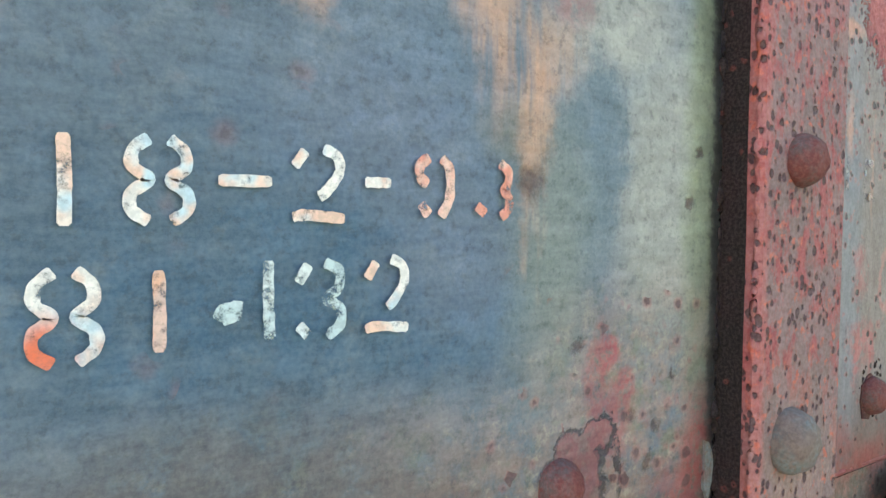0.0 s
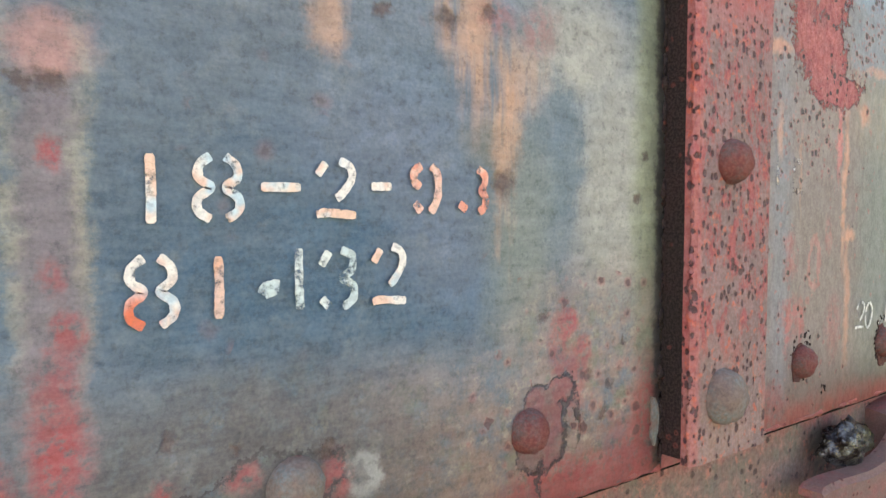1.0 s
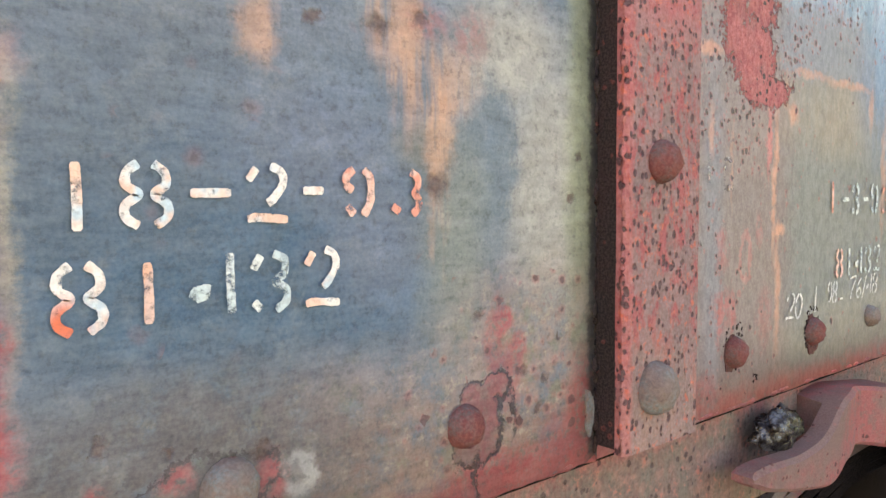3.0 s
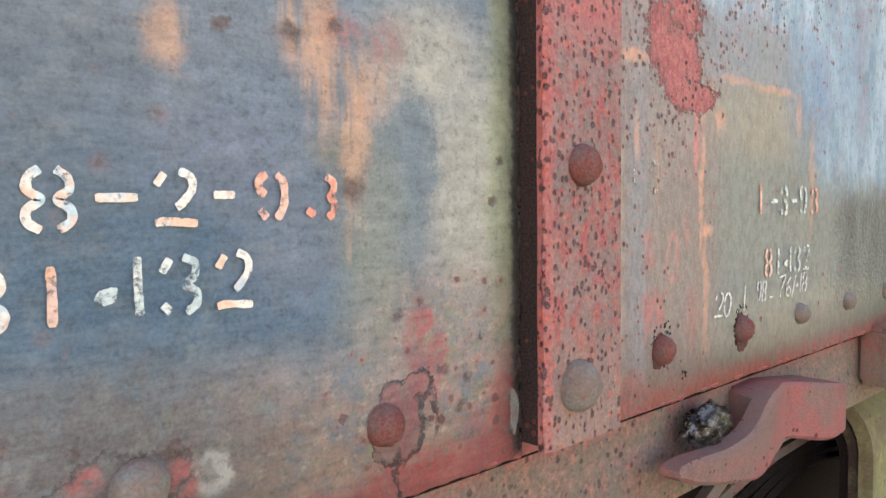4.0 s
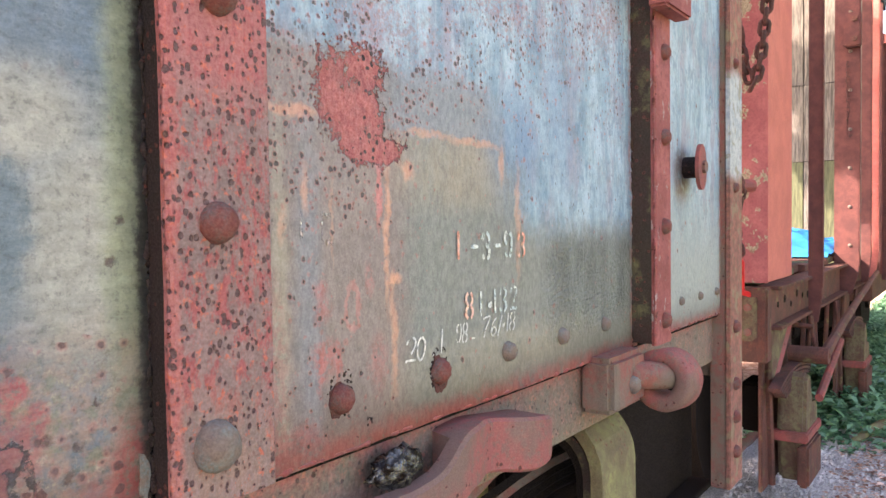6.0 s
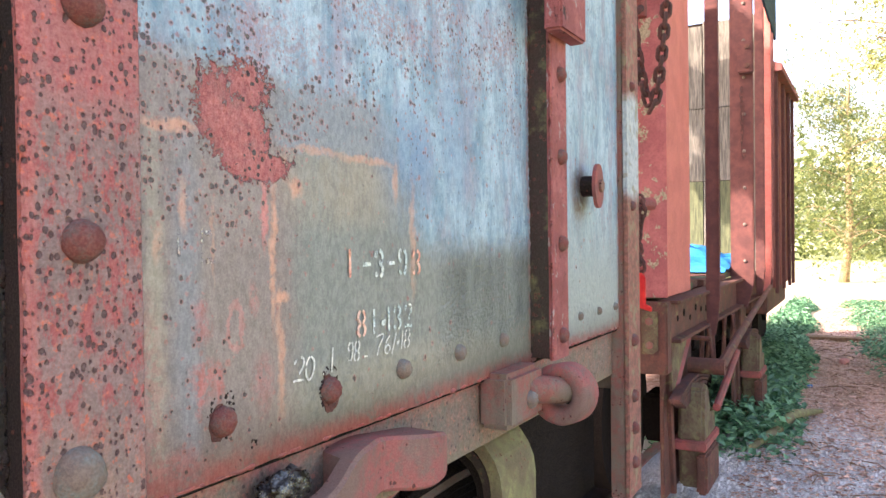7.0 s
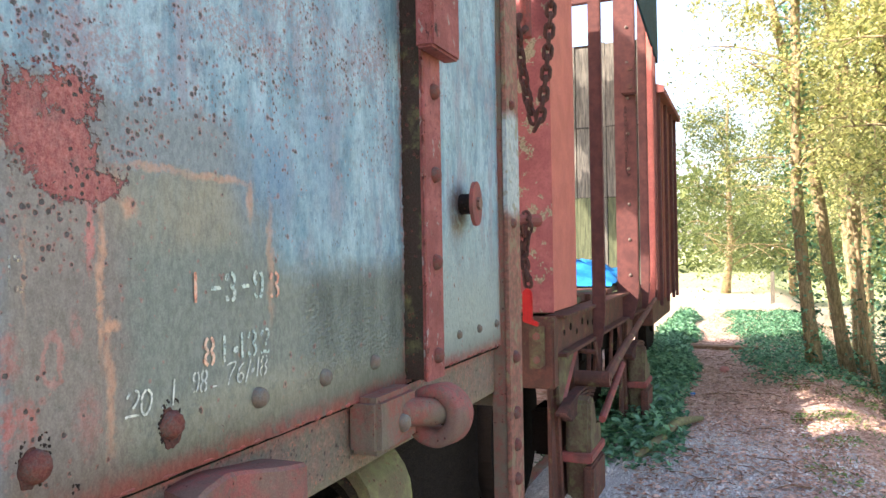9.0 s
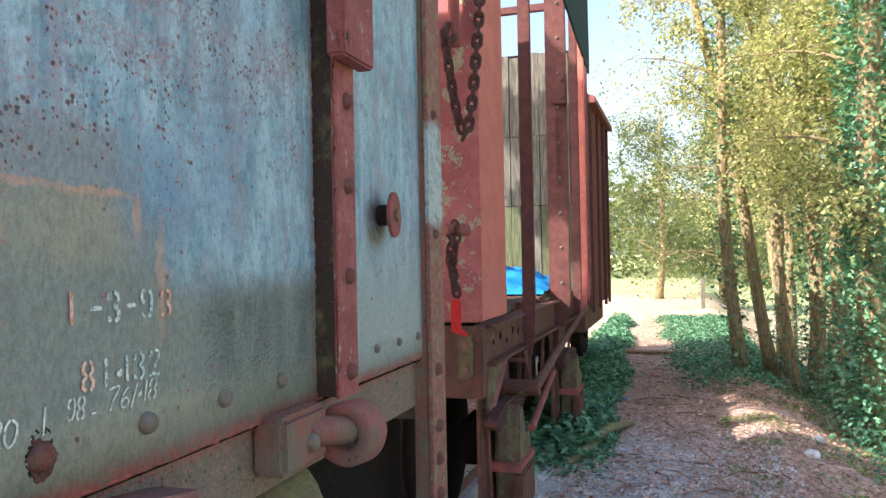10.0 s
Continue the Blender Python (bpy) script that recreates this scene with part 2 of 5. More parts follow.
def right_paint():
    k = Mat("washed_grey_green_paint", 0.02, 26)
    big, mid, fine = k.noise(6, 4), k.noise(55, 5, 0.7), k.noise(300, 3, 0.7)
    streak = k.noise(17, 6, 0.72, stretch=(1, 1, 0.22))
    ragged_edge = k.mul(k.math("SUBTRACT", k.noise(38, 5, 0.7), 0.5), 0.07)
    px = k.math("ADD", k.vec("DOT_PRODUCT", k.pos, (1, 0, 0)), ragged_edge)
    pz = k.math("ADD", k.vec("DOT_PRODUCT", k.pos, (0, 0, 1)), ragged_edge)
    c = k.mix(k.step(big, 0.35, 0.65), srgb(124, 108, 102), srgb(136, 121, 111))
    c = k.mix(k.blob(1.075, 1.40, 0.022, 0.22, 0.7, 0.55), c, srgb(122, 134, 142))
    c = k.mix(k.blob(1.028, 1.42, 0.012, 0.2, 0.7, 0.6), c, srgb(168, 160, 134))
    # the stencilled block: grey green, tan towards its top
    c = k.mix(k.mul(k.step(px, 1.24, 1.31), 0.9), c, k.mix(k.step(streak, 0.3, 0.65), srgb(123, 130, 122), srgb(108, 117, 109)))
    c = k.mix(k.mul(k.blob(1.40, 1.575, 0.17, 0.055, 0.6, 0.75), k.step(streak, 0.25, 0.6)), c, srgb(158, 142, 118))
    c = k.mix(k.mul(k.step(pz, 1.625, 1.64), k.step(px, 1.20, 1.27)), c, srgb(122, 130, 134))
    # upper field bleached blue, its edge steps down past the stencilled block
    slope = k.math("ADD", k.vec("DOT_PRODUCT", k.pos, (1, 0, 0.55)), ragged_edge)
    past = k.mul(k.step(slope, 2.42, 2.49), k.math("MAXIMUM", k.step(pz, 1.43, 1.52), k.step(px, 2.15, 2.20)))
    up = k.math("MAXIMUM", k.step(pz, 1.70, 1.75), past)
    blue = k.mix(k.step(streak, 0.36, 0.62), srgb(98, 144, 164), srgb(166, 194, 206))
    blue = k.mix(k.step(k.noise(14, 4, 0.6, stretch=(1, 1, 0.3)), 0.48, 0.66), blue, srgb(142, 146, 160))
    blue = k.mix(k.mul(k.step(k.noise(24, 5, 0.75, stretch=(1, 1, 0.6)), 0.52, 0.62), 0.7), blue, srgb(80, 124, 148))
    blue = k.mix(k.step(px, 2.15, 2.2), blue, k.mix(k.step(pz, 1.7, 1.3), blue, srgb(150, 162, 158)))
    c = k.mix(k.mul(up, k.math("ADD", 0.75, k.mul(k.step(mid, 0.3, 0.6), 0.25))), c, blue)
    c = k.mix(k.mul(k.math("MAXIMUM", k.blob(1.60, 1.63, 0.09, 0.10, 0.7, 0.85), k.blob(1.78, 1.72, 0.08, 0.15, 0.7, 0.6)), k.step(streak, 0.32, 0.6)), c, srgb(80, 126, 160))
    # dark wet patch with wrinkled paint before the next stiffener
    wet = k.mul(k.mul(k.step(px, 1.66, 1.76), k.step(px, 2.2, 2.1)), k.mul(k.step(pz, 1.52, 1.42), k.step(pz, 1.24, 1.31)))
    c = k.mix(k.mul(wet, 0.8), c, k.mix(k.step(streak, 0.4, 0.6), srgb(68, 78, 70), srgb(116, 126, 114)))
    c = k.mix(k.mul(k.blob(1.55, 1.262, 0.32, 0.045, 0.5, 0.65), k.step(mid, 0.25, 0.55)), c, srgb(152, 146, 126))
    # ochre brush line, runs and the red mark
    och = srgb(216, 150, 116)
    for x, z, rx, rz, a in ((1.05, 1.635, 0.045, 0.008, 0.8), (1.33, 1.632, 0.06, 0.005, 0.6), (1.46, 1.626, 0.07, 0.006, 0.65), (1.228, 1.48, 0.006, 0.09, 0.8), (1.242, 1.33, 0.008, 0.08, 0.65), (1.245, 1.415, 0.014, 0.008, 0.9),
                            (1.60, 1.50, 0.008, 0.10, 0.5), (1.545, 1.60, 0.008, 0.03, 0.6), (1.12, 1.50, 0.003, 0.05, 0.4), (1.032, 1.495, 0.006, 0.02, 0.6), (1.072, 1.54, 0.006, 0.03, 0.6), (1.28, 1.572, 0.016, 0.012, 0.8), (1.255, 1.6, 0.012, 0.02, 0.6)):
        c = k.mix(k.mul(k.blob(x, z, rx, rz, 0.6, a), k.step(mid, 0.28, 0.5)), c, och)
    c = k.mix(k.blob(1.212, 1.54, 0.005, 0.05, 0.5, 0.85), c, srgb(214, 116, 108))
    red = srgb(182, 88, 82)
    for x, z, rx, rz, a in ((1.098, 1.33, 0.022, 0.014, 0.8), (1.093, 1.305, 0.007, 0.025, 0.85), (1.125, 1.312, 0.006, 0.025, 0.85), (1.105, 1.312, 0.02, 0.02, 0.4),
                            (1.095, 1.41, 0.012, 0.012, 0.6), (1.100, 1.382, 0.014, 0.014, 0.6), (1.015, 1.32, 0.02, 0.10, 0.4), (1.05, 1.22, 0.05, 0.02, 0.6), (1.19, 1.42, 0.008, 0.02, 0.5), (1.205, 1.30, 0.016, 0.04, 0.4)):
        c = k.mix(k.mul(k.blob(x, z, rx, rz, 0.6, a), k.step(k.noise(120, 4), 0.34, 0.55)), c, red)
    # a painted ring almost gone
    loop = k.math("SUBTRACT", k.blob(1.155, 1.385, 0.017, 0.034, 0.2), k.blob(1.155, 1.383, 0.010, 0.025, 0.2))
    c = k.mix(k.mul(k.step(loop, 0.1, 0.8), 0.6), c, srgb(196, 118, 108))
    # the big scab of rust where the paint has come away
    scab = k.math("MAXIMUM", k.blob(1.17, 1.64, 0.056, 0.050, 0.12, rag=2.0), k.blob(1.20, 1.600, 0.066, 0.024, 0.12, rag=2.0))
    scab = k.math("MAXIMUM", scab, k.blob(1.185, 1.705, 0.04, 0.03, 0.2, rag=4.0))
    scab = k.math("MAXIMUM", scab, k.blob(1.125, 1.67, 0.03, 0.05, 0.2, rag=4.0))
    c = k.mix(k.step(scab, 0.2, 0.6), c, k.mix(k.step(k.noise(75, 5, 0.75), 0.3, 0.7), srgb(146, 66, 64), srgb(196, 106, 98)))
    ring = k.mul(k.step(scab, 0.05, 0.4), k.step(scab, 0.95, 0.5))
    crust = k.mul(ring, k.math("MAXIMUM", k.blob(1.225, 1.67, 0.05, 0.075, 0.6), k.blob(1.27, 1.61, 0.03, 0.03, 0.6)))
    c = k.mix(k.mul(ring, 0.5), c, srgb(120, 66, 54))
    c = k.mix(k.mul(crust, 0.95), c, srgb(56, 38, 32))
    for x, z, rx, rz, a in ((1.52, 1.87, 0.13, 0.035, 0.6), (1.98, 1.93, 0.07, 0.06, 0.6), (1.62, 1.96, 0.2, 0.03, 0.6), (2.36, 1.86, 0.04, 0.05, 0.5), (1.78, 1.87, 0.12, 0.07, 0.35), (1.25, 1.78, 0.1, 0.04, 0.5)):
        c = k.mix(k.mul(k.blob(x, z, rx, rz, 0.7, a), k.step(k.noise(120, 5, 0.7), 0.44, 0.58)), c, srgb(156, 92, 82))
    # dark brown patch behind and below the disc
    c = k.mix(k.mul(k.blob(2.515, 1.62, 0.06, 0.075, 0.6, 0.9), k.step(mid, 0.3, 0.55)), c, srgb(96, 60, 48))
    # red lower edge
    edge = k.step(k.math("ADD", k.vec("DOT_PRODUCT", k.warped, (0, 0, 1)), k.mul(mid, 0.035)), 1.248, 1.208)
    c = k.mix(k.mul(k.mul(edge, k.step(k.noise(40, 5, 0.7), 0.30, 0.50)), 0.9), c, srgb(176, 80, 74))
    side_edge = k.math("MAXIMUM", k.step(px, 1.015, 0.985), k.math("MAXIMUM", k.blob(2.145, 1.7, 0.012, 0.6, 0.5), k.blob(2.9, 1.7, 0.014, 0.6, 0.5)))
    c = k.mix(k.mul(k.mul(side_edge, k.step(k.noise(60, 5, 0.7), 0.40, 0.56)), 0.7), c, srgb(170, 88, 80))
    # pits
    dens = k.math("ADD", k.blob(1.14, 1.66, 0.20, 0.15, 0.6, 0.6), k.math("ADD", k.blob(1.06, 1.4, 0.12, 0.3, 0.6, 0.34), k.mul(k.blob(1.5, 1.9, 0.8, 0.24, 0.5), 0.42)))
    dens = k.math("ADD", dens, 0.08)
    dens = k.mul(dens, k.math("ADD", 0.3, k.mul(k.step(k.noise(9, 4), 0.4, 0.62), 1.1)))
    dens = k.math("ADD", dens, k.mul(ring, 0.55))
    core, halo = spots(k, 118, k.mul(dens, 0.9), 0.52)
    big_pit, big_halo = spots(k, 70, k.mul(dens, 0.42), 0.38)
    core, halo = k.math("MAXIMUM", core, big_pit), k.math("MAXIMUM", halo, big_halo)
    c = k.mix(k.mul(halo, 0.62), c, srgb(176, 94, 82))
    c = k.mix(k.mul(core, 0.97), c, srgb(38, 19, 17))
    core3, _ = spots(k, 165, k.math("ADD", k.mul(dens, 0.6), k.math("ADD", 0.06, k.mul(up, 0.28))), 0.46, (1, 1, 0.65))
    c = k.mix(k.mul(core3, 0.75), c, srgb(52, 44, 44))
    c = k.mix(k.step(k.noise(24, 5, 0.7), 0.52, 0.68), c, k.mix(0.28, c, srgb(84, 82, 78)))
    c = k.mix(k.step(k.noise(120, 5, 0.8, stretch=(1, 1, 0.5)), 0.35, 0.65), k.mix(0.22, c, srgb(60, 52, 50)), k.mix(0.12, c, srgb(206, 198, 190)))
    c = k.mix(k.step(fine, 0.4, 0.65), k.mix(0.10, c, (0.02, 0.025, 0.03)), k.mix(0.05, c, srgb(210, 210, 205)))
    wrinkle = k.mul(wet, k.noise(100, 3, 0.55, stretch=(0.8, 1, 1.4)))
    h = k.math("ADD", k.mul(mid, 0.4), k.math("ADD", k.mul(fine, 0.06), k.math("ADD", k.mul(core, -0.8), k.math("ADD", k.mul(wrinkle, 5.0), k.mul(scab, -1.2)))))
    rough = k.math("ADD", 0.36, k.math("ADD", k.mul(scab, 0.5), k.math("ADD", k.mul(mid, 0.25), k.mul(wet, -0.16))))
    return k.done(c, rough, h, 0.0022, 0.75, gloss=0.5)


def rusty(name, base, worn, dark, pits=0.5, green=0.0, scale=1.0, rough=0.75, gloss=0.2, flaky=0.0):
    """Red-brown painted steel gone to rust: two scales of patches, dark pits, and moss if green."""
    k = Mat(name, 0.01, 30 * scale, wvec=(0.02, 0.02, 0.02))
    big, mid, fine = k.noise(9 * scale, 4), k.noise(60 * scale, 5, 0.7), k.noise(380, 3, 0.7)
    c = k.mix(k.step(big, 0.38, 0.62), base, worn)
    c = k.mix(k.mul(k.step(mid, 0.48, 0.62), 0.8), c, worn)
    if green:
        c = k.mix(k.mul(k.step(k.noise(14 * scale, 4), 0.62 - 0.3 * green, 0.75), 0.8), c, srgb(126, 128, 84))
    if flaky:
        c = k.mix(k.step(k.noise(26, 6, 0.7, stretch=(1, 1, 0.6)), 0.66 - 0.1 * flaky, 0.70 - 0.1 * flaky), c, srgb(160, 146, 140))
        c = k.mix(k.step(k.noise(34, 5, 0.7, stretch=(1, 1, 0.5)), 0.62, 0.68), c, dark)
    stain = k.noise(22 * scale, 6, 0.75, stretch=(1, 1, 0.35))
    c = k.mix(k.mul(k.step(stain, 0.50, 0.66), 0.6), c, k.mix(0.6, dark, c))
    c = k.mix(k.mul(k.step(stain, 0.44, 0.30), 0.35), c, tuple(min(0.6, v * 1.5) for v in worn))
    core, halo = spots(k, 110, pits * 0.5, 0.42)
    c = k.mix(k.mul(halo, 0.3), c, srgb(170, 86, 70))
    c = k.mix(k.mul(core, 0.8), c, dark)
    c = k.mix(k.step(fine, 0.35, 0.7), k.mix(0.2, c, (0.02, 0.015, 0.012)), k.mix(0.05, c, srgb(210, 190, 175)))
    h = k.math("ADD", k.mul(mid, 0.6), k.math("ADD", k.mul(fine, 0.15), k.mul(core, -0.8)))
    return k.done(c, rough, h, 0.0015, 0.8, gloss=gloss)


def strip_paint():
    k = Mat("red_lead_over_grey", 0.008, 40)
    mid, fine = k.noise(62, 6, 0.75, stretch=(1, 1, 0.5)), k.noise(300, 3, 0.7)
    c = k.mix(k.step(k.noise(30, 4, 0.6, stretch=(1, 1, 0.4)), 0.4, 0.6), srgb(142, 112, 106), srgb(122, 100, 94))
    c = k.mix(k.mul(k.step(mid, 0.47, 0.60), 0.92), c, srgb(166, 68, 64))
    c = k.mix(k.mul(k.blob(0.92, 1.70, 0.09, 0.07, 0.5), 0.75), c, srgb(182, 92, 88))
    c = k.mix(k.mul(k.blob(0.90, 1.235, 0.09, 0.07, 0.7, 0.85), k.step(mid, 0.30, 0.6)), c, srgb(150, 128, 110))
    c = k.mix(k.blob(0.852, 1.6, 0.008, 0.6, 0.6, 0.7), c, srgb(186, 92, 84))
    c = k.mix(k.mul(k.step(k.noise(80, 4, 0.65), 0.56, 0.66), 0.85), c, srgb(212, 98, 66))
    core, halo = spots(k, 160, 0.85, 0.56, (1, 1, 0.75))
    big_pit, _ = spots(k, 95, 0.32, 0.42)
    core = k.math("MAXIMUM", core, big_pit)
    c = k.mix(k.mul(halo, 0.3), c, srgb(140, 66, 60))
    c = k.mix(k.mul(core, 0.92), c, srgb(56, 26, 26))
    c = k.mix(k.step(k.noise(130, 5, 0.8), 0.35, 0.65), k.mix(0.25, c, srgb(70, 44, 42)), k.mix(0.12, c, srgb(210, 180, 172)))
    c = k.mix(k.step(fine, 0.35, 0.7), k.mix(0.14, c, (0.02, 0.015, 0.015)), k.mix(0.05, c, srgb(215, 200, 195)))
    h = k.math("ADD", k.mul(mid, 0.7), k.math("ADD", k.mul(fine, 0.2), k.mul(core, -0.9)))
    return k.done(c, 0.6, h, 0.0025, 0.9, gloss=0.3)


def sole_paint():
    k = Mat("streaked_brown_steel", 0.015, 25)
    mid, streak = k.noise(50, 6, 0.75), k.noise(34, 6, 0.75, stretch=(1, 1, 0.25))
    c = k.mix(k.step(streak, 0.35, 0.62), srgb(120, 92, 80), srgb(104, 98, 84))
    c = k.mix(k.mul(k.step(mid, 0.5, 0.62), 0.6), c, srgb(158, 116, 100))
    z = k.math("ADD", k.vec("DOT_PRODUCT", k.warped, (0, 0, 1)), k.mul(mid, 0.05))
    c = k.mix(k.mul(k.step(z, 1.175, 1.215), k.step(k.noise(40, 5, 0.7), 0.35, 0.55)), c, srgb(164, 82, 76))
    c = k.mix(k.mul(k.step(z, 1.10, 1.055), 0.5), c, srgb(128, 116, 84))
    c = k.mix(k.mul(k.step(k.noise(70, 4, 0.7), 0.58, 0.68), 0.7), c, srgb(180, 92, 70))
    c = k.mix(k.mul(k.step(streak, 0.62, 0.72), 0.6), c, srgb(60, 46, 40))
    core, _ = spots(k, 110, 0.25, 0.5)
    c = k.mix(k.mul(core, 0.8), c, srgb(54, 34, 30))
    c = k.mix(k.step(k.noise(140, 5, 0.8), 0.35, 0.65), k.mix(0.25, c, srgb(50, 36, 32)), k.mix(0.12, c, srgb(206, 188, 172)))
    return k.done(c, 0.62, k.math("ADD", mid, k.mul(core, -0.6)), 0.0025, 0.9, gloss=0.3)


def letter_paint(name, a, b, wear, third=None):
    k = Mat(name, 0.004, 60)
    c = k.mix(k.step(k.noise(34, 3), 0.42, 0.58), a, b)
    if third:
        c = k.mix(k.step(k.noise(27, 3, src=k.vec("ADD", k.pos, (3.1, 0, 7.7))), 0.50, 0.62), c, third)
        c = k.mix(k.blob(0.352, 1.39, 0.012, 0.014, 0.6, 0.9), c, srgb(226, 104, 62))
        c = k.mix(k.blob(0.401, 1.395, 0.02, 0.03, 0.6, 0.6), c, srgb(236, 160, 112))
    c = k.mix(k.step(k.noise(220, 4, 0.7), 0.35, 0.65), k.mix(0.25, c, (0.1, 0.1, 0.1)), c)
    m = k.done(c, 0.7)
    k.put(k.bsdf.inputs["Alpha"], k.step(k.noise(105, 5, 0.75), wear - 0.12, wear + 0.10))
    return m


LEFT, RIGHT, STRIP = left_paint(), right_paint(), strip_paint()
# rust of the stiffener's side face, darkened to hold its shadow too
FLANK = rusty("dark_rust_and_shade", srgb(40, 21, 20), srgb(26, 18, 16), srgb(12, 8, 8), 0.3)
SOLE = sole_paint()
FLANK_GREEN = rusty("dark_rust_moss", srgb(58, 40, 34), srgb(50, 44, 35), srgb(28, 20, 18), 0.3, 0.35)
RUST = rusty("rust_brown", srgb(142, 86, 76), srgb(118, 106, 92), srgb(50, 32, 29), 0.6)
RUST_RED = rusty("rust_red", srgb(164, 82, 76), srgb(132, 80, 74), srgb(70, 40, 38), 0.35)
FLAKY = rusty("flaking_red_paint", srgb(168, 96, 92), srgb(140, 74, 70), srgb(64, 38, 36), 0.3, flaky=0.6)
RIVET = rusty("rivet_rust", srgb(100, 84, 78), srgb(118, 62, 55), srgb(46, 30, 28), 0.6, scale=4.0)
RIVET_GREY = rusty("rivet_grey", srgb(116, 122, 116), srgb(122, 104, 92), srgb(58, 42, 38), 0.45, scale=4.0)
RUST_HOOK = rusty("hook_rust", srgb(156, 88, 82), srgb(124, 98, 88), srgb(62, 38, 36), 0.45)
MOSSY = rusty("mossy_iron", srgb(142, 142, 92), srgb(112, 100, 74), srgb(70, 52, 42), 0.3, 0.6)
# near-black iron: the shade under the wagons is put into this colour
DARK = rusty("dark_iron_and_shade", srgb(13, 9, 8), srgb(10, 7, 6), srgb(6, 5, 5), 0.0, gloss=0.02)
CHAIN = rusty("chain_rust", srgb(96, 54, 48), srgb(70, 46, 42), srgb(40, 28, 26), 0.2, scale=2.0)
WHITE_L = letter_paint("worn_white_lettering", srgb(238, 230, 214), srgb(236, 196, 168), 0.40, srgb(196, 216, 216))
GHOST_L = letter_paint("faded_white_lettering", srgb(216, 222, 210), srgb(190, 206, 200), 0.45)
FAINT_L = letter_paint("almost_gone_lettering", srgb(200, 204, 196), srgb(190, 170, 156), 0.56)
CHALK = letter_paint("chalk", srgb(228, 226, 214), srgb(206, 208, 200), 0.42)
ORANGE_L = letter_paint("orange_lettering", srgb(230, 152, 126), srgb(238, 196, 172), 0.42)


# ---- shapes ----
def link(name, bm, material, parent=None, smooth=False):
    me = bpy.data.meshes.new(name)
    if smooth:
        for f in bm.faces:
            f.smooth = True
    bm.to_mesh(me)
    bm.free()
    me.materials.append(material)
    ob = new(name, me)
    ob.parent = parent
    return ob


def part(name, bm, material, parent, label="", smooth=False):
    ob = link(name, bm, material, parent, smooth)
    if label:
        ob["label"] = label
    return ob


def thing(name, label, category, group="", kind="", at=(0, 0, 0)):
    ob = tagged(new(name), label, category, group, kind)
    ob.matrix_world = Matrix.Translation(at)
    return ob


def box(x0, x1, y0, y1, z0, z1, bev=0.0, bm=None, seg=2):
    bm = bm or bmesh.new()
    vs = bmesh.ops.create_cube(bm, size=1)["verts"]
    for v in vs:
        v.co = Vector(((x0 + x1) / 2 + v.co.x * (x1 - x0), (y0 + y1) / 2 + v.co.y * (y1 - y0), (z0 + z1) / 2 + v.co.z * (z1 - z0)))
    if bev:
        es = list({e for v in vs for e in v.link_edges})
        bmesh.ops.bevel(bm, geom=es, offset=bev, segments=seg, affect="EDGES")
    return bm


def prism(pts, y0, y1, bev=0.0, bm=None, axis="y"):
    """A plate with the outline pts in the xz plane (axis y) or the yz plane (axis x), between two depths."""
    bm = bm or bmesh.new()
    at = (lambda a, b, d: (a, d, b)) if axis == "y" else (lambda a, b, d: (d, a, b))
    f0 = [bm.verts.new(at(a, b, y0)) for a, b in pts]
    f1 = [bm.verts.new(at(a, b, y1)) for a, b in pts]
    fs = [bm.faces.new(f0), bm.faces.new(f1[::-1])]
    n = len(pts)
    for i in range(n):
        fs.append(bm.faces.new((f0[(i + 1) % n], f0[i], f1[i], f1[(i + 1) % n])))
    bmesh.ops.recalc_face_normals(bm, faces=fs)
    if bev:
        bmesh.ops.bevel(bm, geom=list({e for f in fs for e in f.edges}), offset=bev, segments=2, affect="EDGES")
    return bm


def rod(a, b, r, seg=10, r2=None, bm=None, caps=True):
    bm = bm or bmesh.new()
    a, b = Vector(a), Vector(b)
    m = Matrix.Translation((a + b) / 2) @ (b - a).to_track_quat("Z", "Y").to_matrix().to_4x4()
    bmesh.ops.create_cone(bm, cap_ends=caps, segments=seg, radius1=r, radius2=r if r2 is None else r2, depth=(b - a).length, matrix=m)
    return bm


def tube(pts, r, seg=8, bm=None, closed=False, radii=None):
    """A round bar along a line of points."""
    bm = bm or bmesh.new()
    pts = [Vector(p) for p in pts]
    n, rings = len(pts), []
    for i, p in enumerate(pts):
        d = (pts[(i + 1) % n] - pts[i - 1]) if closed or 0 < i < n - 1 else (pts[1] - pts[0] if i == 0 else pts[-1] - pts[-2])
        q = d.to_track_quat("Z", "Y").to_matrix()
        rr = radii[i] if radii else r
        rings.append([bm.verts.new(p + q @ Vector((math.cos(a) * rr, math.sin(a) * rr, 0))) for a in (2 * math.pi * j / seg for j in range(seg))])
    for i in range(n if closed else n - 1):
        A, B = rings[i], rings[(i + 1) % n]
        s = 0
        if closed:
            s = min(range(seg), key=lambda s: (A[0].co - B[s].co).length)
        for j in range(seg):
            bm.faces.new((A[j], A[(j + 1) % seg], B[(j + 1 + s) % seg], B[(j + s) % seg]))
    if not closed:
        bm.faces.new(rings[0][::-1])
        bm.faces.new(rings[-1])
    return bm


